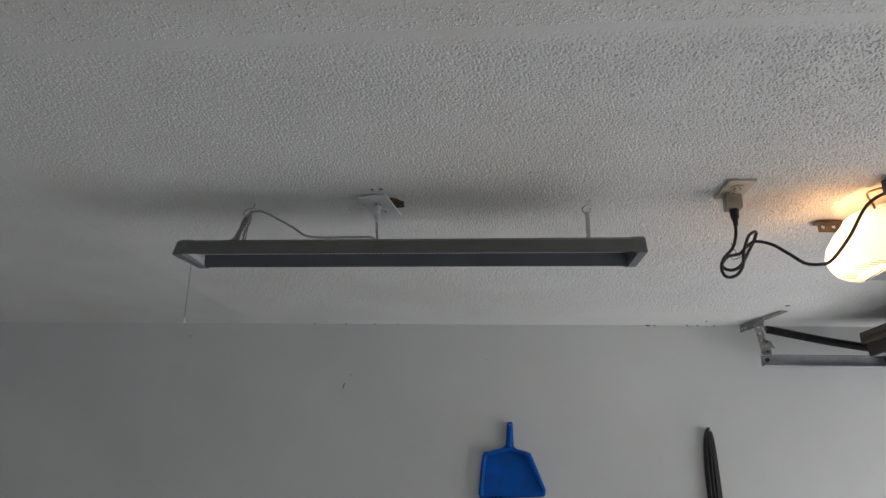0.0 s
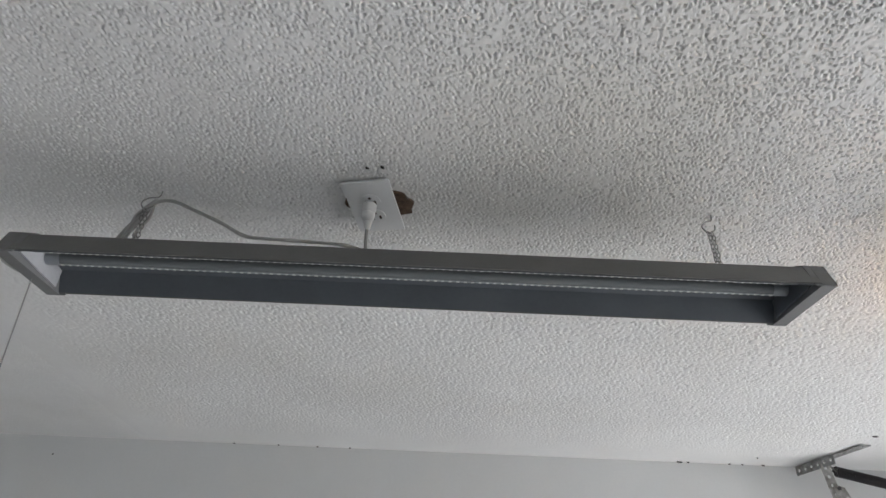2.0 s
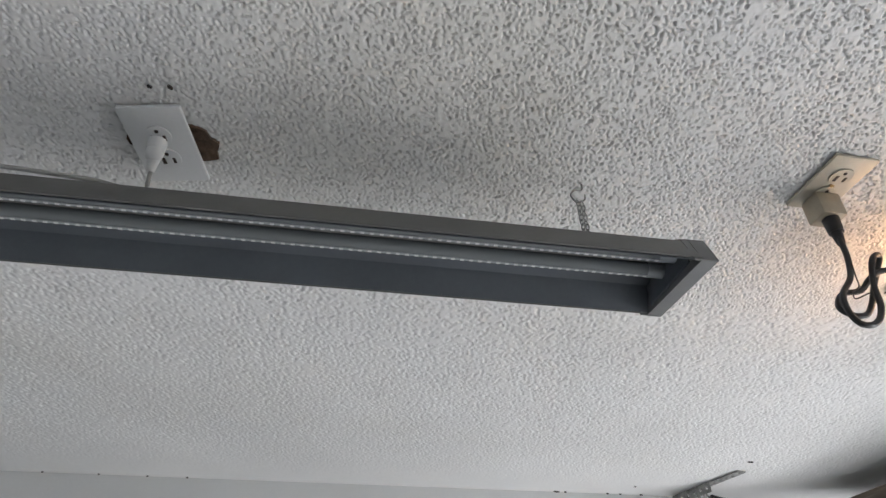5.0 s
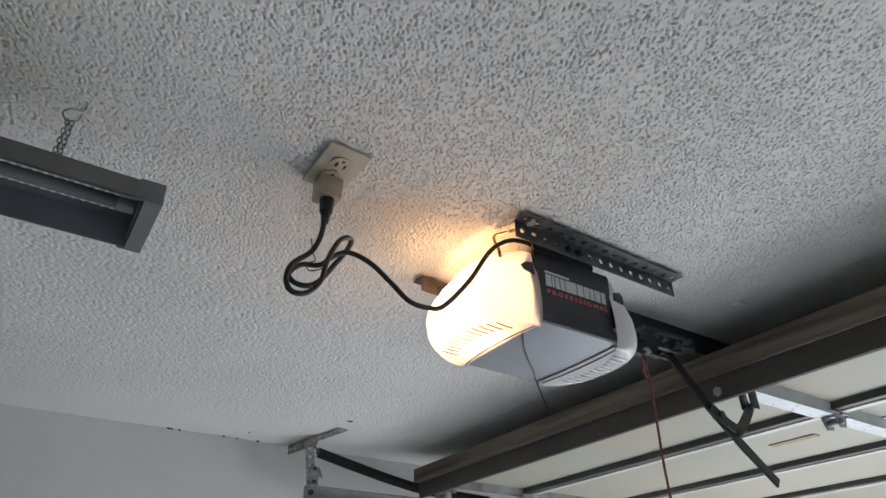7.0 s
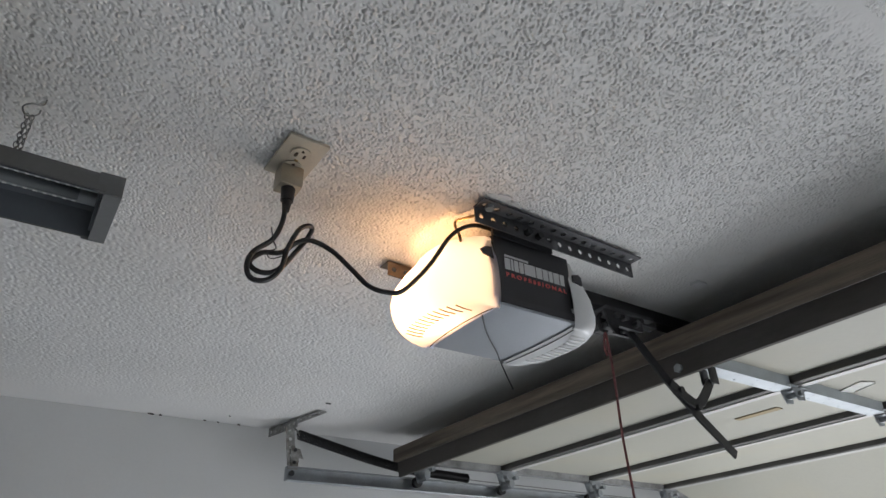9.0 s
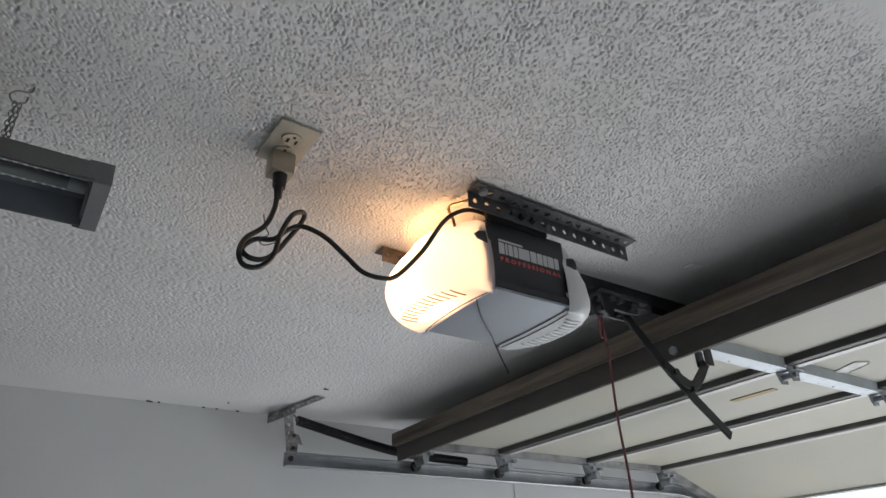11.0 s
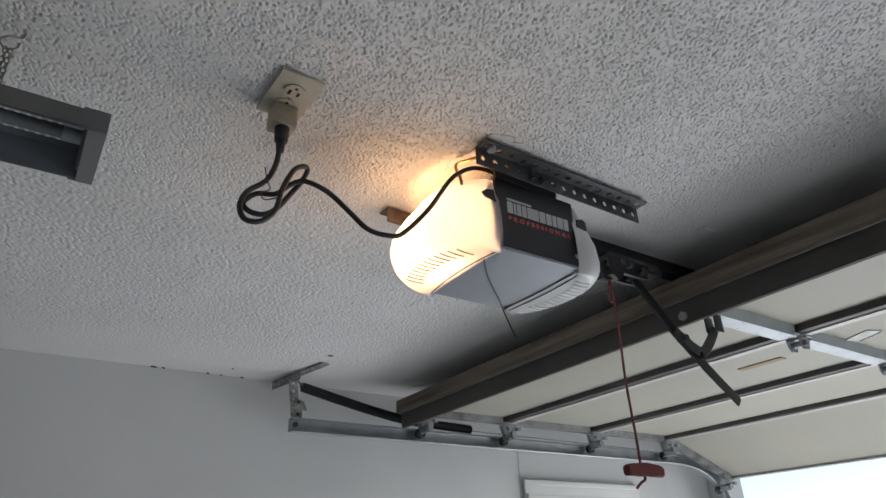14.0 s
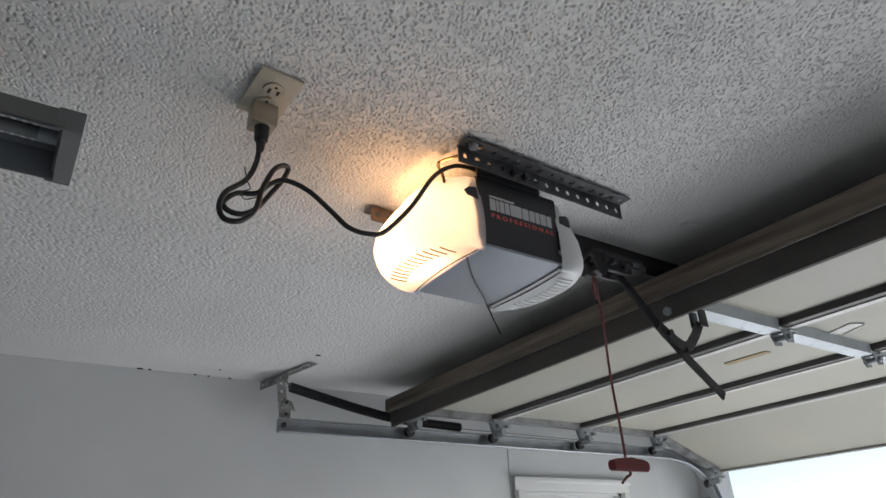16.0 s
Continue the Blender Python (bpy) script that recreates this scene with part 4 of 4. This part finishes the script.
d = [bm.verts.new((0.04 + (v.co.x - 0.04) * 0.8, 2.0 + (v.co.y - 2.0) * 0.8, ZC - 0.0038)) for v in c]
top = [bm.verts.new((v.co.x, v.co.y, ZC - 0.0002)) for v in c]
bm.faces.new(d)
for k in range(24):
    bm.faces.new((c[k], c[(k + 1) % 24], d[(k + 1) % 24], d[k]))
    bm.faces.new((c[k], c[(k + 1) % 24], top[(k + 1) % 24], top[k]))
single("ceiling_hole", bm, M_HOLE, "ragged brown hole in the ceiling board", "ceiling hole")
pg = thing("white_plug", (0.03, 2.0, 2.44), "white plug and cord of the shop light", "plug")
bm = rod(NEW(), (0.029, 1.99, 2.412), (0.03, 1.985, 2.4385), 0.0105, 14, 0.0125)
rod(bm, (0.028, 1.998, 2.395), (0.029, 1.99, 2.413), 0.0048, 10, 0.0095)
bmesh.ops.create_uvsphere(bm, u_segments=12, v_segments=8, radius=0.0115, matrix=Matrix.Translation((0.029, 1.987, 2.416)))
part("plug_body", bm, M_WHITE, pg)
part("cord", tube(NEW(), smooth_path([(0.028, 1.998, 2.398), (0.028, 2.004, 2.37), (0.03, 2.005, 2.345), (0.02, 1.975, 2.341), (-0.005, 1.955, 2.335), (-0.04, 1.945, 2.331), (-0.1, 1.935, 2.327), (-0.153, 1.94, 2.334), (-0.2, 1.955, 2.366), (-0.26, 1.972, 2.402), (-0.305, 1.98, 2.424), (-0.335, 1.985, 2.42), (-0.352, 1.99, 2.39), (-0.372, 1.99, 2.342)], 7), 0.003, 8), M_FLEX, pg, "grey-white flex")

# ---- shop light ----
sl = thing("shop_light", (0.115, 1.99, 2.355), "grey fluorescent shop light hanging from ceiling hooks", "shop light")
FX0, FX1 = -0.511, 0.747
OUT = [(1.9145, 2.2765), (1.933, 2.314), (1.95, 2.325), (2.036, 2.331), (2.052, 2.322), (2.07, 2.2855)]
part("housing", sheet(NEW(), OUT, Matrix.Translation((FX0 + 0.02, 0, 0)) @ ALONG_X, FX1 - FX0 - 0.04, 0.0016), M_FIX, sl, "grey enamelled housing", smooth=False)
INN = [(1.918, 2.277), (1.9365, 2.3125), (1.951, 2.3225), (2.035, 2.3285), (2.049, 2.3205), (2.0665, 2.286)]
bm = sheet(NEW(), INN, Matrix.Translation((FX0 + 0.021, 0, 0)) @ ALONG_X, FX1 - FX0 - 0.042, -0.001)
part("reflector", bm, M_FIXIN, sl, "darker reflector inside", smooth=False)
part("ballast_cover", sheet(NEW(), [(1.979, 2.3275), (1.982, 2.319), (1.989, 2.319), (1.992, 2.3275)], Matrix.Translation((FX0 + 0.03, 0, 0)) @ ALONG_X, FX1 - FX0 - 0.06, -0.001), M_FIX, sl)
for x0, x1, s in ((FX0, FX0 + 0.032, 1), (FX1 - 0.032, FX1, -1)):
    bm = prism(NEW(), [(1.912, 2.2735), (1.9305, 2.3175), (1.949, 2.3285), (2.037, 2.334), (2.0545, 2.3235), (2.0725, 2.2835)], Matrix.Translation((FX0 if s > 0 else FX1 - 0.022, 0, 0)) @ ALONG_X, 0.022)
    sheet(bm, [(1.9125, 2.2735), (1.931, 2.3175), (1.949, 2.3283), (2.037, 2.3338), (2.054, 2.3235), (2.072, 2.2835)], Matrix.Translation((x0, 0, 0)) @ ALONG_X, 0.032, -0.002)
    part("end_cap", bm, M_CAP, sl, "grey plastic end cap", smooth=False)
    bm = box(NEW(), *((FX0 + 0.0225, FX0 + 0.026) if s > 0 else (FX1 - 0.026, FX1 - 0.0225)), 1.938, 2.048, 2.286, 2.318, 0.001)
    part("end_lining", bm, M_CAPIN if s > 0 else M_FIXIN, sl)
for y in (1.962, 2.0):
    bm = rod(NEW(), (FX0 + 0.03, y, 2.3135), (FX1 - 0.03, y, 2.3135), 0.0105, 18)
    tb = part("fluorescent_tube", bm, M_TUBE, sl, "unlit fluorescent tube")
    part("led_strip", box(NEW(), FX0 + 0.045, FX1 - 0.045, y - 0.0022, y + 0.0022, 2.3022, 2.3032), M_TUBELINE, tb, "thin pale strip along the tube")
    bm = NEW()
    for k in range(96):
        box(bm, FX0 + 0.052 + 0.0121 * k, FX0 + 0.057 + 0.0121 * k, y - 0.0016, y + 0.0016, 2.3014, 2.3026)
    tagged(part("led_strip", bm, M_LABEL, tb, "row of tiny pale chips", smooth=False), kind="stuff")
    for xa, xb in ((FX0 + 0.027, FX0 + 0.05), (FX1 - 0.05, FX1 - 0.027)):
        part("tube_cap", rod(NEW(), (xa, y, 2.3135), (xb, y, 2.3135), 0.0112, 18), M_ZINC, tb)
part("end_strap", tube(NEW(), smooth_path([(FX0 - 0.001, 1.93, 2.30), (FX0 - 0.012, 1.955, 2.285), (FX0 - 0.006, 1.985, 2.283), (FX0 + 0.004, 2.0, 2.284)], 6), 0.003, 6), M_FLEX, sl)
bm = NEW()
for k in range(46):
    z = 2.283 - 0.0034 * k
    bmesh.ops.create_icosphere(bm, subdivisions=1, radius=0.0016, matrix=Matrix.Translation((-0.505 - 0.0002 * k, 2.012 + 0.0006 * k, z)))
chain = part("pull_chain", bm, M_CHAIN, sl, "beaded pull chain")
part("pull", rod(NEW(), (-0.514, 2.04, 2.112), (-0.514, 2.04, 2.127), 0.0058, 12, 0.0022), M_WHITE, chain, "small white bell pull")


def link(bm, c, turn, a=0.008, b=0.0045, r=0.0011):
    pts = [Vector(c) + Matrix.Rotation(turn, 3, "Z") @ Vector((b * math.cos(t), 0, a * math.sin(t))) for t in (k * math.pi / 6 for k in range(12))]
    tube(bm, pts, r, 5, close=True)


def hook_chain(x, y):
    h = thing("hook_chain", (x, y, ZC), "thin wire hook and chain holding the shop light", "hook", "hooks of the shop light")
    part("hook", tube(NEW(), smooth_path([(x + 0.012, y + 0.01, ZC), (x + 0.01, y + 0.008, ZC - 0.014), (x - 0.004, y + 0.002, ZC - 0.022), (x - 0.012, y, ZC - 0.034), (x - 0.004, y, ZC - 0.046), (x + 0.008, y, ZC - 0.04), (x + 0.01, y, ZC - 0.03)], 5), 0.0013, 6), M_CHAIN, h)
    bm = NEW()
    for s in (-0.003, 0.003):
        for k in range(9):
            link(bm, (x + s + 0.001 * (k % 2), y - 0.0005 * k, ZC - 0.048 - 0.0088 * k), k * 1.57 + 0.5, 0.0056, 0.0028, 0.0009)
    part("chain", bm, M_CHAIN, h)
    return h


hook_chain(0.61, 1.985)
hook_chain(-0.345, 1.985)
rng = random.Random(7)
sw = thing("slack_wire", (-0.345, 1.985, 2.42), "bundle of slack grey wire tied at the hook", "wire")
for k in range(7):
    a = rng.random() * 0.022
    strand = smooth_path([(-0.335 + 0.008 * rng.random(), 1.985, 2.428), (-0.345 + a - 0.016, 1.98 + 0.015 * rng.random(), 2.395), (-0.368 + a, 1.975 + 0.02 * rng.random(), 2.36), (-0.39 + 2 * a, 1.98 + 0.02 * rng.random(), 2.336)], 4)
    part("strand", tube(NEW(), strand, 0.0026, 6), M_FLEX, sw)

# ---- wall things ----
pan = thing("dustpan", (0.42, YW, 1.7), "blue plastic dustpan hung on the wall by its handle", "dustpan")
bm = NEW()
prism(bm, [(0.265, 1.615), (0.573, 1.632), (0.577, 1.66), (0.505, 1.815), (0.485, 1.826), (0.44, 1.838), (0.425, 1.855), (0.425, 1.965), (0.397, 1.965), (0.395, 1.86), (0.375, 1.842), (0.30, 1.825), (0.285, 1.815)], Matrix.Translation((0, YW - 0.016, 0)) @ ALONG_Y, 0.012)
bmesh.ops.bevel(bm, geom=bm.edges[:], offset=0.004, segments=2, affect="EDGES")
part("pan", bm, M_BLUE, pan)
bm = tube(NEW(), smooth_path([(0.272, YW - 0.035, 1.63), (0.288, YW - 0.035, 1.80), (0.31, YW - 0.035, 1.818), (0.375, YW - 0.03, 1.835), (0.41, YW - 0.028, 1.842), (0.44, YW - 0.03, 1.832), (0.49, YW - 0.035, 1.82), (0.508, YW - 0.035, 1.80), (0.568, YW - 0.035, 1.655)], 6), 0.011, 8)
part("rim", bm, M_BLUE, pan)
bm = tube(NEW(), [(0.41, YW - 0.024, 1.845), (0.411, YW - 0.026, 1.90), (0.412, YW - 0.022, 1.967)], 0.0115, 10)
part("handle", bm, M_BLUE, pan)
part("rubber_lip", box(NEW(), 0.266, 0.572, YW - 0.03, YW - 0.012, 1.604, 1.618, 0.002), M_LIP, pan, "black rubber lip")
part("nail", rod(NEW(), (0.411, YW, 1.952), (0.411, YW - 0.045, 1.955), 0.003, 8), M_ZINC, pan)

cb = thing("cable_bundle", (1.345, YW, 1.96), "black extension cable folded over a wall nail", "cable")
rng = random.Random(11)
for k in range(6):
    o = k * 0.0085 - 0.02
    bm = tube(NEW(), smooth_path([(1.336 + o * 0.5, YW - 0.012 - 0.006 * (k % 3), 1.45), (1.329 + o * 0.6, YW - 0.014 - 0.005 * (k % 3), 1.7), (1.331 + o * 0.6, YW - 0.016 - 0.004 * (k % 3), 1.85), (1.338 + o * 0.3, YW - 0.018, 1.935), (1.348, YW - 0.02, 1.957 - 0.002 * k), (1.356 + o * 0.2, YW - 0.018, 1.93), (1.362 + o * 0.3, YW - 0.016, 1.85), (1.364 + o * 0.4, YW - 0.014 - 0.005 * (k % 2), 1.7), (1.37 + o * 0.5, YW - 0.014, 1.45)], 5), 0.0048, 7)
    part("cable_loop", bm, M_RUBBER, cb)
part("nail", rod(NEW(), (1.348, YW, 1.945), (1.348, YW - 0.04, 1.947), 0.003, 8), M_ZINC, cb)

# ---- crumbs and nicks along the ceiling's edge ----
rng = random.Random(3)
for x, y, w, kind in ((1.107, 3.60, 0.03, 0), (1.30, 3.60, 0.016, 0), (1.35, 3.601, 0.012, 0), (1.43, 3.60, 0.02, 0), (1.364, 3.50, 0.01, 0), (1.617, 3.185, 0.026, 0), (-0.61, 3.60, 0.008, 0), (-0.44, 3.60, 0.008, 0), (-0.29, 3.60, 0.008, 0), (-0.165, 3.60, 0.008, 0), (1.14, 3.60, 0.02, 0), (0.03, 1.905, 0.008, 0), (0.055, 1.902, 0.01, 0)):
    bm = NEW()
    bmesh.ops.create_icosphere(bm, subdivisions=1, radius=1, matrix=Matrix.LocRotScale((x, y, ZC - 0.002), Euler((0, 0, rng.random())), (w / 2, w / 5 + 0.001, 0.003)))
    single("paint_crumb", bm, M_CRUMB, "dark flake of loose ceiling paint", "paint flake", "paint flakes")
rng = random.Random(21)
for x, y, w in ((1.36, 1.842, 0.03), (1.392, 1.85, 0.022), (1.337, 1.848, 0.02)):
    bm = NEW()
    c = [bm.verts.new((x + w / 2 * (0.7 + 0.5 * rng.random()) * math.cos(a), y + w / 4 * (0.7 + 0.5 * rng.random()) * math.sin(a), ZC - 0.003)) for a in (k * math.pi / 6 for k in range(12))]
    top = [bm.verts.new((v.co.x, v.co.y, ZC + 0.001)) for v in c]
    bm.faces.new(c)
    for k in range(12):
        bm.faces.new((c[k], c[(k + 1) % 12], top[(k + 1) % 12], top[k]))
    single("plaster_scuff", bm, M_WHITE, "pale scuff in the ceiling plaster beside the hanger", "scuff", "plaster scuffs")
bm = box(NEW(), 1.965, 2.0, 1.875, 1.9, ZC - 0.008, ZC - 0.0005, 0.003)
single("anchor_plug", bm, M_WHITE, "small white anchor plug stuck in the ceiling", "anchor plug")
for x, z, h in ((-0.432, 2.133, 0.03), (-0.398, 2.192, 0.006), (-1.289, 2.385, 0.006), (0.298, 2.274, 0.005)):
    bm = box(NEW(), x - 0.0015, x + 0.0015, YW - 0.003, YW - 0.0005, z - h / 2, z + h / 2)
    bmesh.ops.rotate(bm, cent=(x, YW, z), matrix=Matrix.Rotation(0.2, 3, "Y"), verts=bm.verts)
    single("wall_nick", bm, M_CRUMB, "small dark nick in the wall paint", "nick", "wall nicks")
